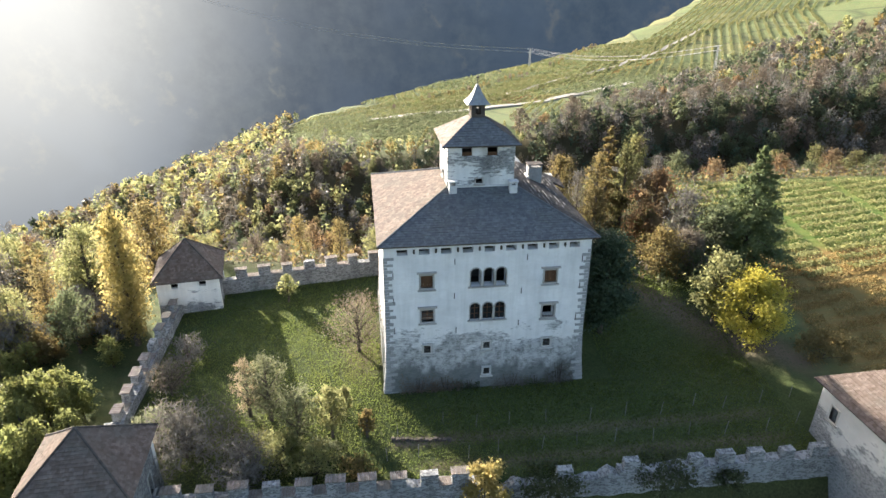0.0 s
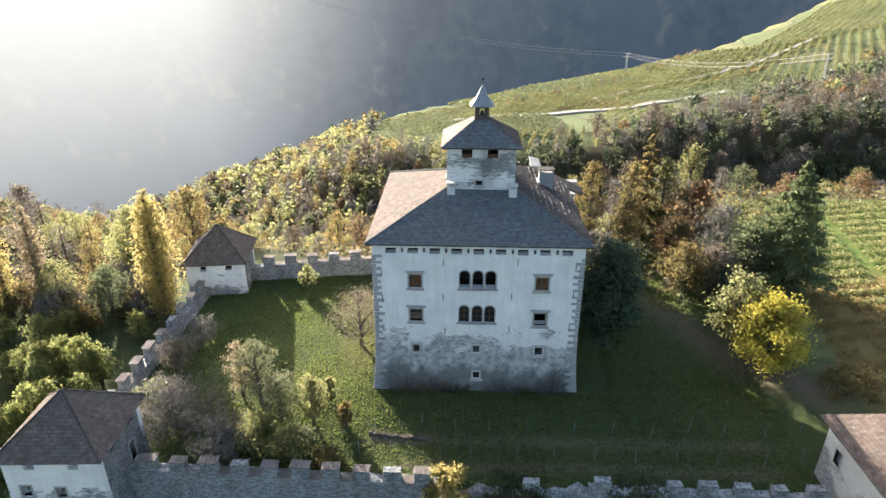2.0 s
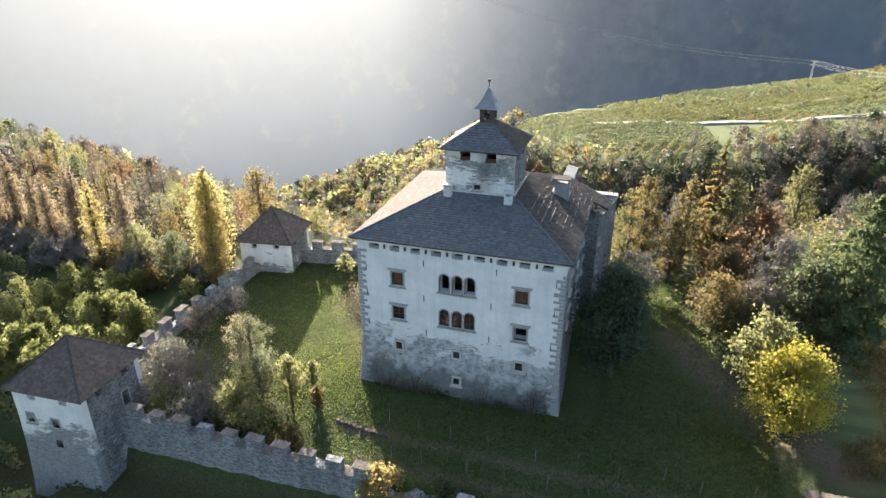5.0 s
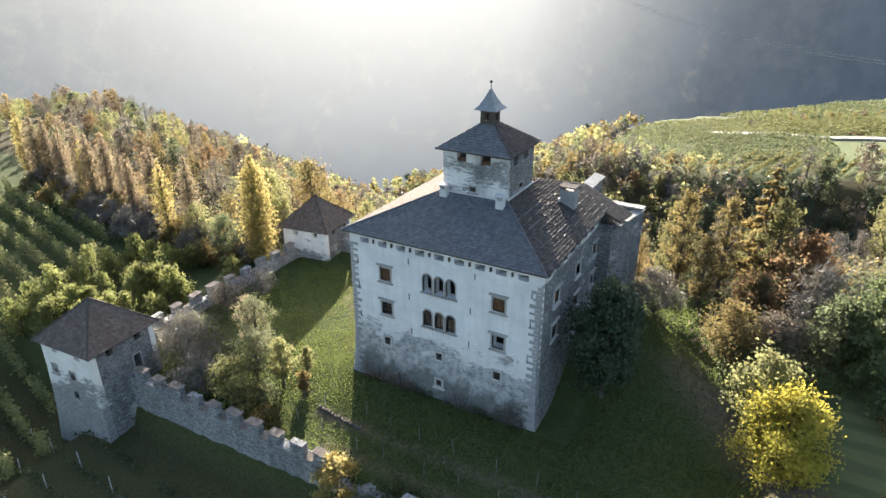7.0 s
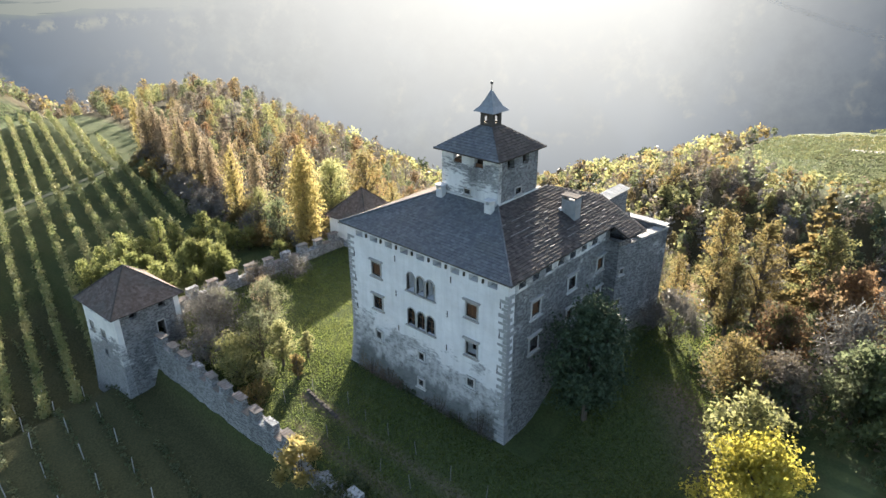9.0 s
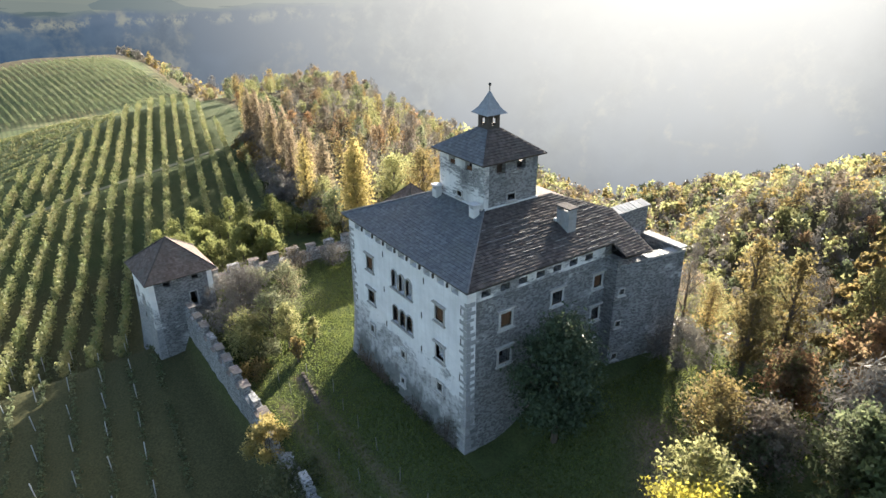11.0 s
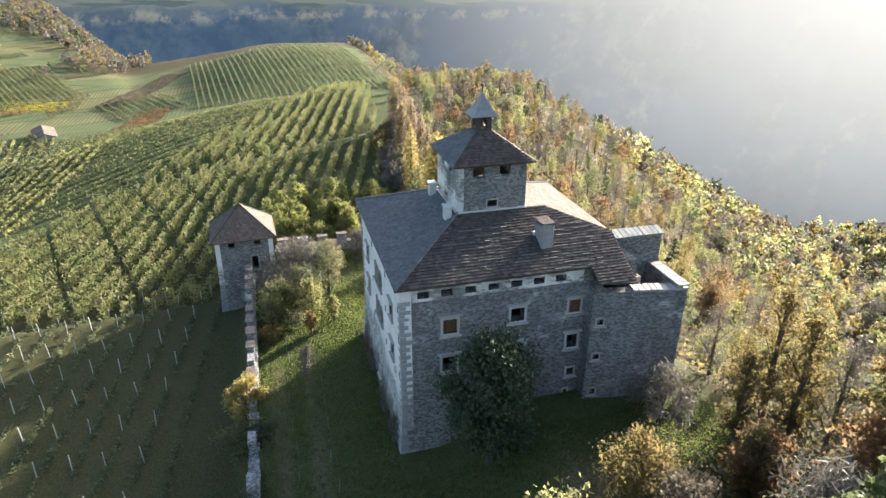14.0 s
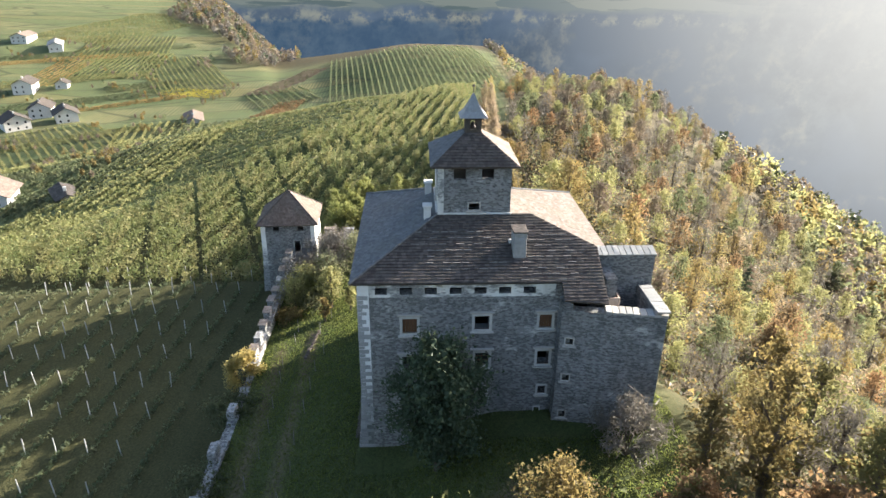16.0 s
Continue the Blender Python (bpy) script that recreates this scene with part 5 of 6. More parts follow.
for name, label, kind, h, r, leaf, n, size, share in (
        ("ash_tree", "olive-green ash on the east slope", "tall", 12, 2.9, "olive", 1900, 0.33, 3), ("birch_tree", "bronze-gold birch on the east slope", "tall", 12, 2.5, "bronze", 1900, 0.31, 3),
        ("beech_tree", "rusty beech on the east slope", "broad", 10, 3.0, "rust", 1800, 0.33, 1), ("hornbeam_tree", "yellow-green hornbeam on the east slope", "broad", 10, 3.0, "lime", 1800, 0.33, 1),
        ("maple_tree", "dark green maple on the east slope", "broad", 10, 3.1, "green", 1900, 0.33, 2), ("bare_tree", "bare grey tree on the east slope", "tall", 12, 2.8, "grey", 1200, 0.3, 2)):
    near = tree(name, label, kind, h, r, leaf, n, size, group="trees of the wooded slope", twigs=12)
    EAST += [(near, near, name)] * share
used = set()
spots = []
for i, x in enumerate(np.arange(-250, 190, 5.7)):
    for j, y in enumerate(np.arange(-14, 190, 5.7)):
        px, py = x + random.uniform(-2.6, 2.6), y + random.uniform(-2.6, 2.6)
        spots.append((px, py))
for px, py in spots:
    keep = float(wooded(px, py))
    if 13 < px < 33 and 21 < py < 52:
        keep = 0.85
    if -58 < px < -40 and 13 < py < 30:
        keep = 0.42
    if px > 33 and py < 58:
        keep = 0.0
    if random.random() > keep * 0.92 or (px > -41 and px < 20 and py < 29.5) or (px > -58 and py < 13) or abs(px - 6) < 9 and py < 30:
        continue
    d = min(math.hypot(px - a, py - b) for a, b in ((-11, -52), (19, -47), (40, -31), (52, 4)))
    if py > 120 and px < -90:
        continue
    near, far, nm = random.choice(SHADE_KINDS if py > 90 and px > 5 and random.random() < 0.8 else EAST if px > 12 and py < 75 else PROTO)
    t = far if d > 92 else near
    size = random.uniform(0.5, 0.95) * (1.25 if px > 28 and py > 56 else 0.5 if px > 33 else 1)
    if 12 < px < 33 and py < 50:
        size = random.uniform(0.75, 1.1) if px < 23 else random.uniform(0.5, 0.75)
    if -40 < px < -20 + 0.3 * (32 - py):     # low growth behind the north wall
        size = min(size, max(0.22, (2.2 + 0.364 * (py - 24.5) - ground_z(px, py)) / 14))
    if -72 < px <= -40 and py < 50:
        size = random.uniform(0.6, 0.85)
    if nm == "pine_tree" and px < -40:
        continue
    stand(t, px, py, random.uniform(0, 360), size, 0.2, first=t not in used)
    used.add(t)
for near, far, nm in PROTO + EAST:
    for t in (near, far):
        if t not in used and t.name in bpy.data.objects:
            used.add(t)
            stand(t, -70 - len(used), 60, 0, 1, 0.2, True)
# the poplar row along the ridge
row = tree("poplar_tree", "tall autumn poplar of the ridge row", "poplar", 18, 1.9, "blush", 2300, 0.36, group="poplar row on the ridge", twigs=14)
row_b = tree("poplar_tree", "tall golden poplar of the ridge row", "poplar", 17, 2.1, "amber", 1900, 0.34, group="poplar row on the ridge", twigs=14)
for k in range(16):
    x = -57 - 3.5 * k + random.uniform(-1.5, 1.5)
    y = 17.5 + 0.12 * (-60 - x) + random.uniform(-1.6, 1.6)
    stand(row_b if k % 7 == 1 else row, x, y, random.uniform(0, 360), random.uniform(0.82, 1.06), 0.2, first=k < 2)

# young trees and bushes outside the ring wall
young = tree("young_tree", "bushy yellow-green young tree outside the ring wall", "tall", 4.8, 1.25, "sapling", 700, 0.25, group="young trees by the ring wall", twigs=6)
young_b = tree("young_tree", "bushy green young tree outside the ring wall", "tall", 4.0, 1.3, "sapling", 700, 0.25, group="young trees by the ring wall", twigs=6)
for k in range(76):
    x, y = random.uniform(-58, -38.5), random.uniform(-10, 3 if k % 3 else 12)
    stand(young if k % 3 else young_b, x, y, random.uniform(0, 360), random.uniform(0.75, 1.3), 0.1, first=k == 0 or k == 1)
brush = tree("hazel_bush", "half-bare grey hazel beside the poplars", "shrub", 4.5, 2.4, "grey", 1100, 0.3, group="bushes along the ridge path", twigs=6)
brush_b = tree("hazel_bush", "golden hazel beside the poplars", "shrub", 4.0, 2.0, "gold", 1100, 0.3, group="bushes along the ridge path", twigs=6)
for k in range(58):
    x = random.uniform(-104, -41)
    y = 16.5 + 0.12 * (-x - 60) * (x < -60) + random.uniform(-3.5, 6)
    stand(brush if k % 2 else brush_b, x, y, random.uniform(0, 360), random.uniform(0.6, 1.2), 0.1, first=k < 2)

# undergrowth between the trees, too much to count
n = 150000
ux, uy = rng.uniform(-120, 90, n), rng.uniform(10, 130, n)
keep = rng.uniform(0, 1, n) < np.clip(wooded(ux, uy) + 0.75 * (sm(17, 21, ux) * sm(12, 16, uy) * (1 - sm(30, 36, ux - 0.3 * uy))), 0, 1) * np.exp(-np.maximum(0, uy - 40) / 60)
keep &= ~((np.abs(ux - 2) < 14) & (uy < 27)) & ~((ux > -48) & (ux < 10) & (uy < 28))
ux, uy = ux[keep], uy[keep]
for k, leaf in enumerate(("green", "brown", "gold")):
    px, py = ux[k::3], uy[k::3]
    me = leaf_mesh("undergrowth", np.stack([px, py, height(px, py) + rng.uniform(0, 1, len(px)) ** 2 * 2.4], -1), 0.42)
    me.materials.append(LEAF[leaf])
    tagged(new("undergrowth", me), "low autumn undergrowth on the wooded slope", "undergrowth", kind="stuff")
n = 210000
ux, uy = rng.uniform(-34, 28, n), rng.uniform(-12, 26, n)
keep = ~((ux > -11) & (ux < 12.5) & (uy > -0.6) & (uy < 24)) & (rng.uniform(0, 1, n) < 0.72 + 0.28 * np.sin(ux * 0.31 + 0.2 * uy) * np.cos(uy * 0.43))
ux, uy = ux[keep], uy[keep]
me = leaf_mesh("lawn_grass", np.stack([ux, uy, height(ux, uy) + 0.05], -1), 0.125, 2.4)
me.materials.append(LEAF["grass"])
tagged(new("lawn_grass", me), "tufts of rough green lawn grass", "grass", kind="stuff")

# far woods, too many to count
def far_wood(label, leaf, cells, size, tall):
    pts = []
    for x, y in cells:
        h = tall * random.uniform(0.7, 1.2)
        d = rng.normal(size=(60, 3))
        d /= np.linalg.norm(d, axis=1)[:, None]
        d *= rng.uniform(0.4, 1.0, 60)[:, None]
        pts.append(np.array([x, y, ground_z(x, y) + h * 0.55]) + d * np.array([h * 0.3, h * 0.3, h * 0.48]))
    me = leaf_mesh("far_wood", np.concatenate(pts), size * 0.8)
    me.materials.append(LEAF[leaf])
    tagged(new("far_wood", me), label, "trees", kind="stuff")


cells = {k: [] for k in ("lime", "gold", "brown", "green", "fir", "grey")}
for x in np.arange(-1020, 420, 8.5):
    for y in np.arange(-300, 470, 8.5):
        px, py = x + random.uniform(-4, 4), y + random.uniform(-4, 4)
        if -250 < px < 190 and -14 < py < 190 and not (py > 120 and px < -90):
            continue
        if px < -250 and (py > 290 or px > -600 and -95 < py < 66) or py > 300 - 0.0 * px and px < -54 or ground_z(px, py) < -210:
            continue
        if random.random() < float(wooded(px, py)) * (0.9 if px < 60 or py < 190 else 0.5):
            cells[random.choice(("grey", "brown", "brown", "brown", "grey", "green", "gold", "fir", "grey") if px < -440 else ("lime", "gold", "brown", "brown", "lime", "green", "gold", "fir", "grey"))].append((px, py))
for k, v in cells.items():
    if v:
        far_wood("far wooded slope in autumn colours", k, v, 1.9, 9)

cells = {k: [] for k in ("lime", "gold", "brown", "green", "fir", "grey")}
for x in np.arange(-170, 205, 4.4):                  # the thicket on the ravine's far face
    for y in np.arange(112, 275, 4.4):
        px, py = x + random.uniform(-2, 2), y + random.uniform(-2, 2)
        if random.random() < float(wooded(px, py)) * 0.95:
            # east of x = 5 darker leaf colours stand in for the slope's shade
            cells[random.choice(("brown", "fir", "grey", "green", "brown", "fir", "green", "fir") if px > 5 else ("lime", "gold", "brown", "green", "grey", "lime"))].append((px, py))
for k, v in cells.items():
    far_wood("thicket on the slope across the ravine", k, v, 1.15, 7.0)

hedge = {"green": [], "brown": [], "gold": []}
for ax, ay, bx, by, n in ((8, 268, 78, 330, 26), (78, 330, 180, 462, 34), (-130, -92, -230, -120, 26), (-160, -120, -260, -150, 20), (-330, -120, -400, -112, 16), (-230, -95, -300, -120, 14), (-340, -160, -470, -190, 22), (-250, -210, -330, -250, 16), (-420, -250, -560, -270, 22), (-300, -130, -390, -300, 26), (-345, -130, -400, -220, 18), (-390, -150, -500, -330, 30), (-455, -150, -560, -330, 30), (-215, -120, -262, -200, 18), (-185, -110, -205, -135, 14), (-265, -118, -290, -165, 12)):
    for k in range(n):
        f = random.random()
        hedge[random.choice(("green", "brown", "gold"))].append((ax + (bx - ax) * f + random.uniform(-5, 5), ay + (by - ay) * f + random.uniform(-5, 5)))
for k, v in hedge.items():
    far_wood("hedge of bushes between the fields", k, v, 0.8, 3.4)

# ---- orchard and vineyard rows ----
def vineyard(label, cx, cy, long, wide, turn, gap, leaf, per_metre, tall, size, thick=0.7, holes=0.06, avoid=None):
    """Rows of espaliered vines on a parcel: along the turn's own x."""
    c, s_ = math.cos(radians(turn)), math.sin(radians(turn))
    pts = []
    for j in np.arange(-wide / 2, wide / 2, gap):
        n = int(long * per_metre * 1.6)
        u = rng.uniform(-long / 2, long / 2, n)
        one = np.floor(u / 1.3 + j)                     # one tree after another
        clump = np.abs(np.sin(math.pi * (u / 1.3 + j))) * (0.75 + 0.25 * np.sin(one * 12.9 + j * 7.7))
        v = j + rng.normal(size=n) * thick * 0.4
        x, y = cx + c * u - s_ * v, cy + s_ * u + c * v
        z = height(x, y) + tall * rng.uniform(0.12, 1.0, n) ** 0.8 * (0.62 + 0.42 * clump)
        ok = (wooded(x, y) < 0.25) & (np.sin(u * 0.37 + j * 5.1) > -1 + holes)
        if avoid is not None:
            ok &= ~avoid(x, y)
        pts.append(np.stack([x, y, z], -1)[ok])
    me = leaf_mesh("vine_rows", np.concatenate(pts), size * 0.86)
    me.materials.append(LEAF[leaf])
    tagged(new("vine_rows", me), label, "vineyard", kind="stuff")


def posts(label, cx, cy, long, wide, turn, gap, step, tall, avoid=None):
    c, s_ = math.cos(radians(turn)), math.sin(radians(turn))
    proto = None
    for j in np.arange(-wide / 2, wide / 2, gap):
        for u in np.arange(-long / 2, long / 2, step):
            x, y = cx + c * u - s_ * j + random.uniform(-0.15, 0.15), cy + s_ * u + c * j + random.uniform(-0.15, 0.15)
            if avoid is not None and bool(avoid(x, y)):
                continue
            m = pose(x, y, ground_z(x, y) - 0.3, random.uniform(-4, 4), random.uniform(-4, 4), random.uniform(0, 90))
            if proto is None:
                proto = part("vineyard_post", boxed(-0.045, 0.045, -0.045, 0.045, 0, tall + 0.3, 0.012), M_POST)
                tagged(proto, label, "post", "posts of the young vineyard")
                proto.matrix_basis = m
            else:
                copy_thing(proto, m)


near_castle = lambda x, y: ((x > -41) & (y > -19)) | (y > 14.5 + 0.1 * (-x - 60)) | ((x > -58) & (y > -5)) | ((x > -68) & (y > 8)) | ((x > -27) & (y > -26)) | (np.abs(x + 104 + 0.2 * (y + 1.5)) < 1.6) | (y < -43 + 0.7 * (-96 - x))
vineyard("yellow-green orchard rows on the ridge", -116, -12, 166, 92, -13, 3.3, "vine", 42, 3.5, 0.40, 0.66, avoid=near_castle)
vineyard("low pale green vine terraces on the ridge flank", -158, -60, 130, 120, -58, 4.0, "vine", 7, 1.0, 0.6, 0.6, avoid=lambda x, y: (y > -46 + 0.7 * (-96 - x)) | (y < -78) | (x < -260))
vineyard("low vines in the shade below the castle", -5, -42, 110, 46, -6, 3.0, "green", 9, 0.8, 0.36, 0.5, avoid=lambda x, y: y > -16.5)
posts("weathered pale concrete vineyard post", -2, -36, 78, 32, -6, 3.2, 5.4, 2.0, avoid=lambda x, y: y > -17)
vineyard("vineyard rows on the knoll", -405, 2, 180, 108, 6, 3.6, "green", 9, 2.0, 0.62, 0.5)
vineyard("lower vineyard rows on the knoll", -338, -74, 50, 34, 24, 4.2, "green", 8, 1.4, 0.7, 0.5)
vineyard("orange vine rows in the hollow", -300, -68, 16, 52, 84, 4.0, "rust", 16, 1.8, 0.6, 0.6)
vineyard("vineyard terraces south of the ridge", -190, -96, 170, 64, -6, 4.0, "green", 9, 1.3, 0.75, 0.7)
vineyard("pale vineyard rows south of the ridge", -110, -76, 110, 34, -6, 3.6, "lime", 12, 1.2, 0.6, 0.8)
vineyard("vineyard terraces of the far village slope", -430, -160, 120, 50, 25, 3.4, "vine", 8, 1.1, 0.62, 0.6)
vineyard("dark vine terraces on the hill across the ravine", 14, 206, 44, 56, 4, 4.4, "green", 18, 2.2, 0.6, 0.55)
vineyard("tall vine rows at the ravine's edge", 29, 168, 36, 44, 78, 4.2, "olive", 18, 2.8, 0.56, 0.5)
vineyard("vine rows below the hill road", 80, 200, 40, 60, 62, 4.4, "vine", 10, 2.2, 0.62, 0.5)
vineyard("low reddish parcel above the hill road", 62, 247, 40, 16, -12, 2.4, "rust", 9, 0.6, 0.5, 0.8)
vineyard("vine rows along the hill's crest", 64, 282, 110, 34, 38, 4.2, "vine", 15, 1.9, 0.62, 0.55)
vineyard("green vine rows on the hill's shoulder", 122, 262, 90, 40, 34, 4.4, "green", 9, 2.0, 0.66, 0.5)
vineyard("vineyard rows up the hill across the ravine", 190, 330, 170, 130, 62, 5.0, "vine", 8, 2.2, 0.8, 0.55)
vineyard("low vine rows over the hill's crest", 110, 345, 240, 110, 44, 4.6, "vine", 7, 1.4, 0.8, 0.7)
vineyard("low vine rows at the hill's western crest", 10, 262, 110, 60, 30, 4.4, "vine", 9, 1.3, 0.66, 0.7)
vineyard("yellow vine strip on the hill's shoulder", 136, 302, 60, 10, 36, 3.4, "orange", 9, 1.2, 0.66, 0.6)
vineyard("vineyard rows on the hilltop across the ravine", 60, 340, 70, 60, 42, 5.0, "green", 7, 2.2, 0.8, 0.55)
vineyard("vineyard rows on the far hill slope", 330, 420, 180, 200, 50, 6.0, "vine", 5, 2.4, 1.0, 0.7)
vineyard("green vine rows on the meadow east of the castle", 66, 34, 56, 32, 12, 2.4, "lime", 48, 0.7, 0.26, 1.0)
vineyard("orange vine rows on the meadow east of the castle", 50, 9, 28, 20, 12, 2.0, "orange", 50, 0.5, 0.22, 1.1)
vineyard("green vineyard parcel by the village", -455, -215, 90, 60, 5, 3.6, "vine", 7, 1.1, 0.66, 0.6)
vineyard("yellow vineyard strip on the village slope", -372, -138, 40, 20, 70, 3.4, "yellow", 8, 0.9, 0.6, 0.7)
vineyard("pale green orchard on the village slope", -245, -165, 90, 60, 35, 3.6, "vine", 8, 1.2, 0.62, 0.6)
vineyard("vineyard strip under the village", -210, -128, 80, 22, -8, 4.0, "lime", 6, 1.5, 0.9, 1.0)
vineyard("vineyard rows at the end of the hill across the ravine", -30, 214, 50, 90, 8, 4.5, "green", 10, 2.0, 0.62, 0.6)
vineyard("low vine rows by the barn track", -255, -118, 70, 40, 12, 4.2, "lime", 8, 1.2, 0.9, 0.7)
vineyard("dry brown vine parcel under the knoll", -392, -78, 20, 84, 70, 3.0, "brown", 9, 0.8, 0.6, 0.8)
vineyard("pale vineyard high on the village slope", -620, -270, 160, 90, -20, 4.0, "vine", 5, 1.0, 0.7, 0.6)
vineyard("terraced vine rows above the village", -520, -235, 110, 70, 12, 3.8, "vine", 7, 1.1, 0.66, 0.6)
vineyard("orange vine terraces above the village", -430, -250, 80, 24, 4, 3.4, "orange", 8, 0.8, 0.62, 0.8)
for label, x, y, long, wide, leaf in (
        ("narrow yellow vineyard strip on the village slope", -330, -190, 120, 12, "orange"), ("narrow green vineyard strip on the village slope", -352, -200, 130, 16, "green"),
        ("low green orchard strip below the farmhouse", -405, -235, 120, 20, "lime"), ("narrow green terrace above the hollow", -395, -165, 70, 18, "green"),
        ("golden orchard strip above the farmhouse", -470, -265, 130, 14, "orange"), ("long green terrace high on the slope", -500, -250, 150, 18, "green"),
        ("narrow orchard strip under the houses", -262, -160, 70, 14, "vine"), ("narrow green terrace in the hollow", -232, -140, 60, 12, "green")):
    vineyard(label, x, y, long, wide, -62, 3.0, leaf, 8, 1.0, 0.6, 0.6)

# ---- houses, pylons, roads and small things ----
def house(label, x, y, turn, w, d, h, rise, roof_m):
    t = thing("house", label, "house", "houses of the village slope", at=(x, y, ground_z(x, y) - 0.4), turn=turn)
    for k in range(4):
        run = w if k % 2 == 0 else d
        hs = [(round(a, 2), round(a + 1.0, 2), z, z + 1.2) for z in np.arange(1.3, h - 1.4, 2.8) for a in np.arange(1.6, run - 2.0, 3.8)]
        a = part("wall", wall_panel(run, h, 0.35, hs, -2.0, 0.0, lo=0.35 * (k % 2)), M_CHIM, t)
        a.matrix_basis = pose(0, 0, 0, 0, 0, 90 * k) @ pose(-run / 2, -(d if k % 2 == 0 else w) / 2, 0)
        for q in hs:
            c = part("pane", boxed(q[0], q[1], 0.14, 0.17, q[2], q[3]), M_GLASS, a)
    roof_slope("roof", ((-w / 2 - 1.0, -d / 2 - 1.2, h - 0.5), (w / 2 + 1.0, -d / 2 - 1.2, h - 0.5), (w / 2 + 1.0, 0, h + rise), (-w / 2 - 1.0, 0, h + rise)), roof_m, t, course=0.8, wide=1.0)
    roof_slope("roof", ((w / 2 + 1.0, d / 2 + 1.2, h - 0.5), (-w / 2 - 1.0, d / 2 + 1.2, h - 0.5), (-w / 2 - 1.0, 0, h + rise), (w / 2 + 1.0, 0, h + rise)), roof_m, t, course=0.8, wide=1.0)
    for sx in (-1, 1):
        part("gable", ([(sx * (w / 2 - 0.1), -d / 2, h), (sx * (w / 2 - 0.1), d / 2, h), (sx * (w / 2 - 0.1), 0, h + rise - 0.15)], [], [(0, 1, 2)]), M_CHIM, t)
    part("chimney", boxed(w * 0.2 - 0.4, w * 0.2 + 0.4, -0.4, 0.4, h + rise - 1.0, h + rise + 1.0, 0.04), M_CHIM, t)


house("white village house with dark hipped roof", -307, -186, 30, 15, 11, 5.6, 3.4, M_DUSK)
house("white village house with dark brown roof", -321, -206, 20, 16, 11, 5.8, 3.4, M_DUSK)
house("white house at the village edge with brown roof", -290, -204, 40, 14, 12, 5.6, 3.4, M_DUSK)
house("white farmhouse with a dark roof in the fields", -377, -244, 15, 18, 11, 6.5, 3.2, M_DUSK)
house("small barn with a dark roof beside the farmhouse", -389, -227, 15, 9, 7, 4.0, 2.2, M_DUSK)
house("long pale farm building on the upper fields", -513, -290, 25, 34, 10, 5.0, 2.0, M_LATH)
house("pale farm building far up the village slope", -541, -330, 10, 26, 12, 6.0, 2.6, M_TILE)
house("low red-roofed house under the vineyard", -126, -115, 15, 12, 9, 4.5, 2.6, M_TILE)
house("low vineyard shed with a grey roof", -116, -90, 35, 11, 4.0, 2.2, 1.0, M_DUSK)
house("low brown-roofed barn by the vineyard track", -291, -112, 18, 20, 8, 2.6, 1.6, M_TILE)


def ribbon(label, points, width, material=None):
    verts, faces = [], []
    line = []
    for (ax, ay), (bx, by) in zip(points, points[1:]):
        for k in range(14):
            line.append((ax + (bx - ax) * k / 14, ay + (by - ay) * k / 14))
    line.append(points[-1])
    for i, (x, y) in enumerate(line):
        ax, ay = line[max(0, i - 1)]
        bx, by = line[min(len(line) - 1, i + 1)]
        n = Vector((-(by - ay), bx - ax, 0)).normalized() * width / 2
        z = ground_z(x, y) + (0.9 if material is None else 0.1)
        verts += [(x + n.x, y + n.y, z), (x - n.x, y - n.y, z), (x - n.x, y - n.y, z - 3.0), (x + n.x, y + n.y, z - 3.0)]
    for i in range(len(line) - 1):
        a, b = 4 * i, 4 * i + 4
        faces += [(a, a + 1, b + 1, b), (a + 1, a + 2, b + 2, b + 1), (a + 3, a, b, b + 3)]
    tagged(part("road", (verts, [], faces), material or M_ROAD), label, "road", kind="structure")


ribbon("pale gravel vineyard road on the hill", [(-10, 236), (29, 232), (48, 231), (67, 229), (90, 236), (120, 252)], 3.6)
ribbon("pale vineyard track up the hill", [(60, 262), (101, 299), (140, 322), (172, 345), (230, 400)], 3.2)


ribbon("grassy cross track between the orchard parcels", [(-98.9, -28), (-104.2, -1.7), (-107.7, 15.4)], 1.3, M_TRACK)


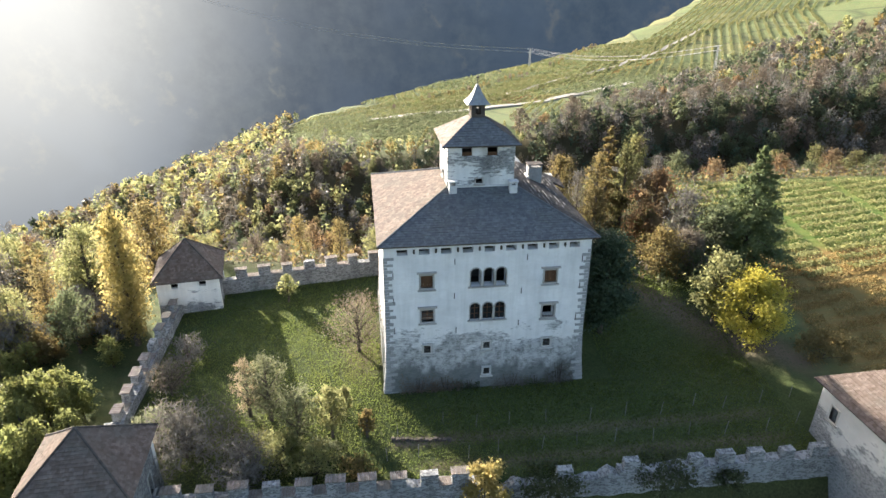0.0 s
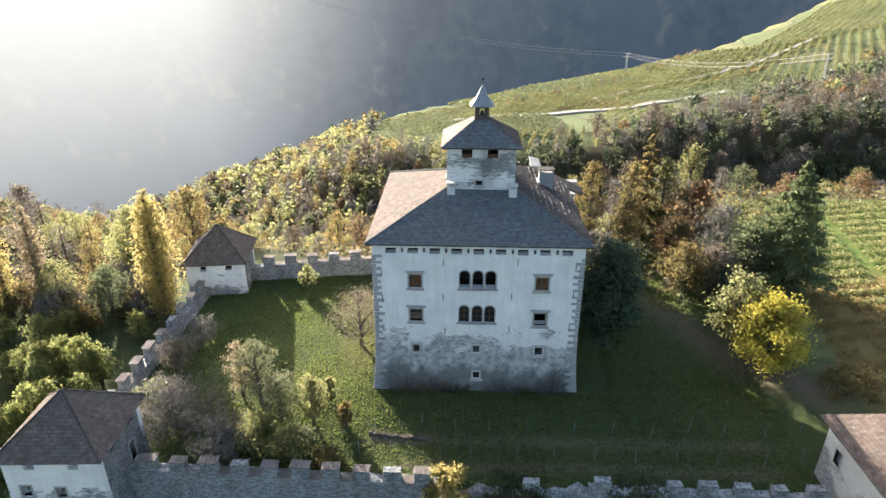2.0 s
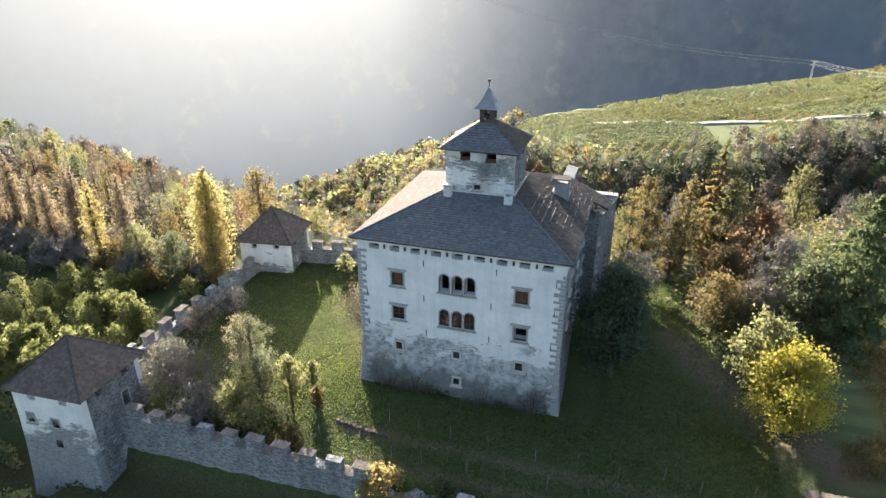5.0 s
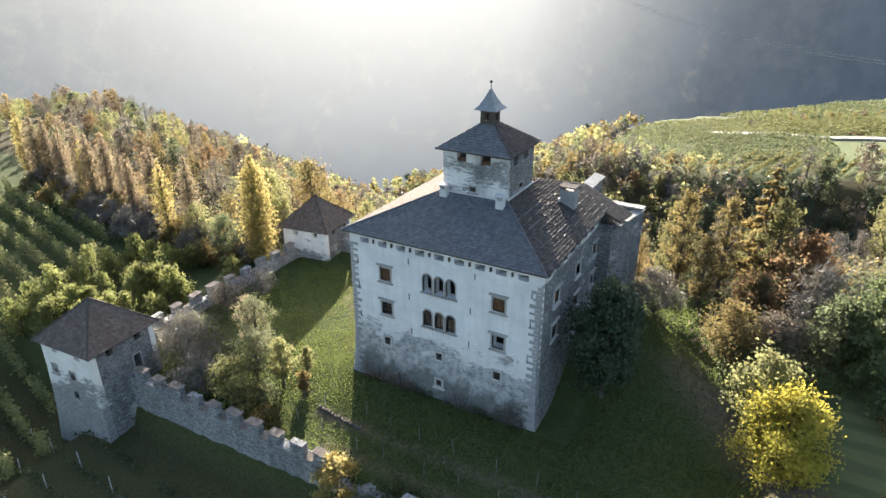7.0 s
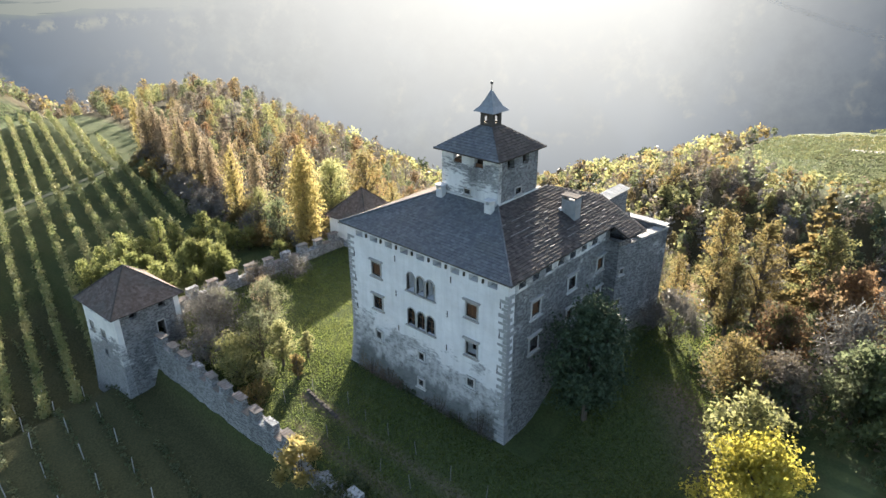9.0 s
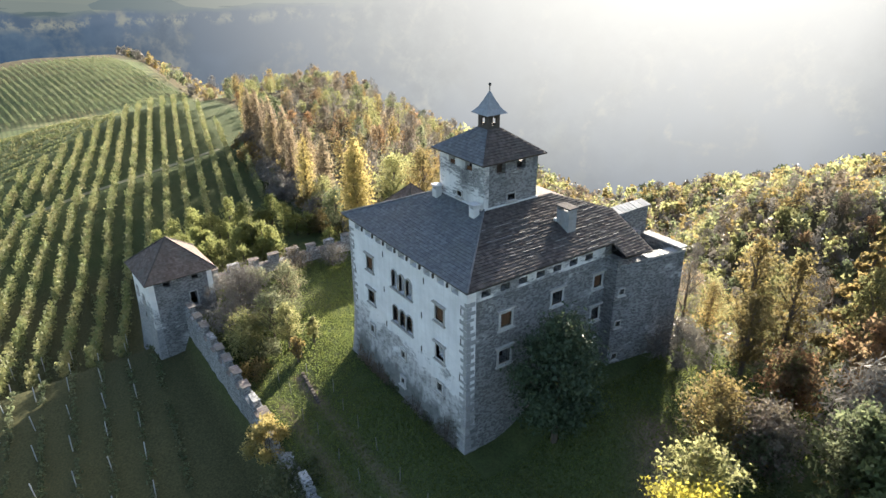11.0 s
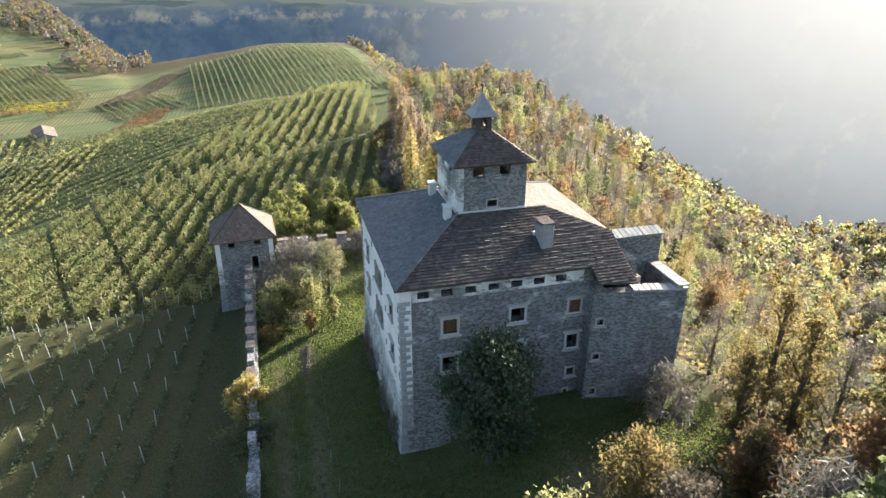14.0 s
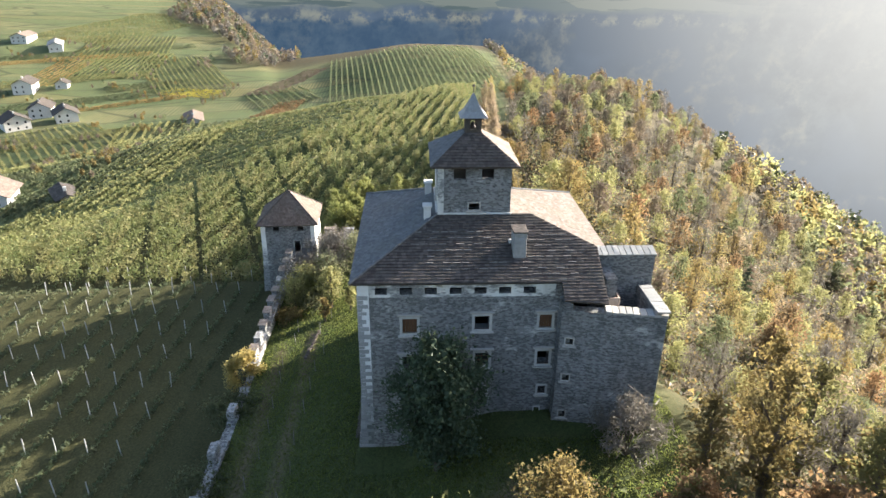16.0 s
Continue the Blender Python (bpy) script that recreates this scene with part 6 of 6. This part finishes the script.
def pylon(x, y, tall):
    z = ground_z(x, y)
    t = thing("power_pylon", "slim steel power pylon with two crossarms", "pylon", "power pylons on the hill", at=(x, y, z), turn=25)
    for sx, sy in ((-1, -1), (1, -1), (1, 1), (-1, 1)):
        bm = bmesh.new()
        tube(bm, [(sx * 0.5, sy * 0.5, -0.5), (sx * 0.2, sy * 0.2, tall)], [0.12, 0.09], 4)
        part("leg", bm, M_POST, t)
    for k in range(6):
        bm = bmesh.new()
        a, b = 0.5 - 0.3 * k / 6, 0.5 - 0.3 * (k + 1) / 6
        tube(bm, [(-a, -a, tall * k / 6), (b, -b, tall * (k + 1) / 6)], [0.06, 0.06], 4)
        part("brace", bm, M_POST, t)
    for q in (tall - 0.4, tall - 2.4):
        part("crossarm", boxed(-2.6, 2.6, -0.12, 0.12, q, q + 0.25), M_POST, t)
    return z + tall


top_a = pylon(103.7, 387.3, 12.0)
top_b = pylon(150.0, 232.0, 14.0)
for k in range(6):
    off = (k % 3 - 1) * 2.4
    dz = -2.0 * (k // 3)
    for (ax, ay, az), (bx, by, bz), sag in (((103.7, 387.3, top_a), (150, 232, top_b), 5.0), ((103.7, 387.3, top_a), (-420, 750, top_a + 138), 41.0)):
        pts = []
        for i in range(25):
            f = i / 24
            pts.append((ax + (bx - ax) * f + off, ay + (by - ay) * f + off * 0.4, az + (bz - az) * f + dz - 4 * sag * f * (1 - f)))
        bm = bmesh.new()
        tube(bm, pts, [0.042] * 25, 4)
        tagged(part("power_cable", bm, M_CABLE), "thin pale overhead power cable", "cable", "power cables over the valley")

# stakes and the edge of a garden bed on the lawn
first = None
for k in range(26):
    x, y = -13 + 1.75 * k + random.uniform(-0.5, 0.5), (-8.9 if k % 2 else -5.8) + random.uniform(-0.5, 0.5)
    m = pose(x, y, ground_z(x, y) - 0.2, random.uniform(-5, 5), random.uniform(-5, 5), 0)
    if first is None:
        first = part("garden_stake", boxed(-0.024, 0.024, -0.024, 0.024, 0, 1.7, 0.006), M_OLDLATH)
        tagged(first, "thin weathered wooden stake in the lawn", "stake", "stakes on the lawn")
        first.matrix_basis = m
    else:
        copy_thing(first, m)
edge = thing("bed_edge", "dark row of rough edging stones on the lawn", "edging")
for k in range(13):
    x = -10.3 + 0.42 * k
    y = -6.5 - 0.055 * k
    z = ground_z(x, y)
    part("stone", boxed(x - 0.19, x + 0.19, y - 0.16, y + 0.16, z - 0.1, z + random.uniform(0.15, 0.3), 0.05, 0.03), M_DARKWOOD, edge)
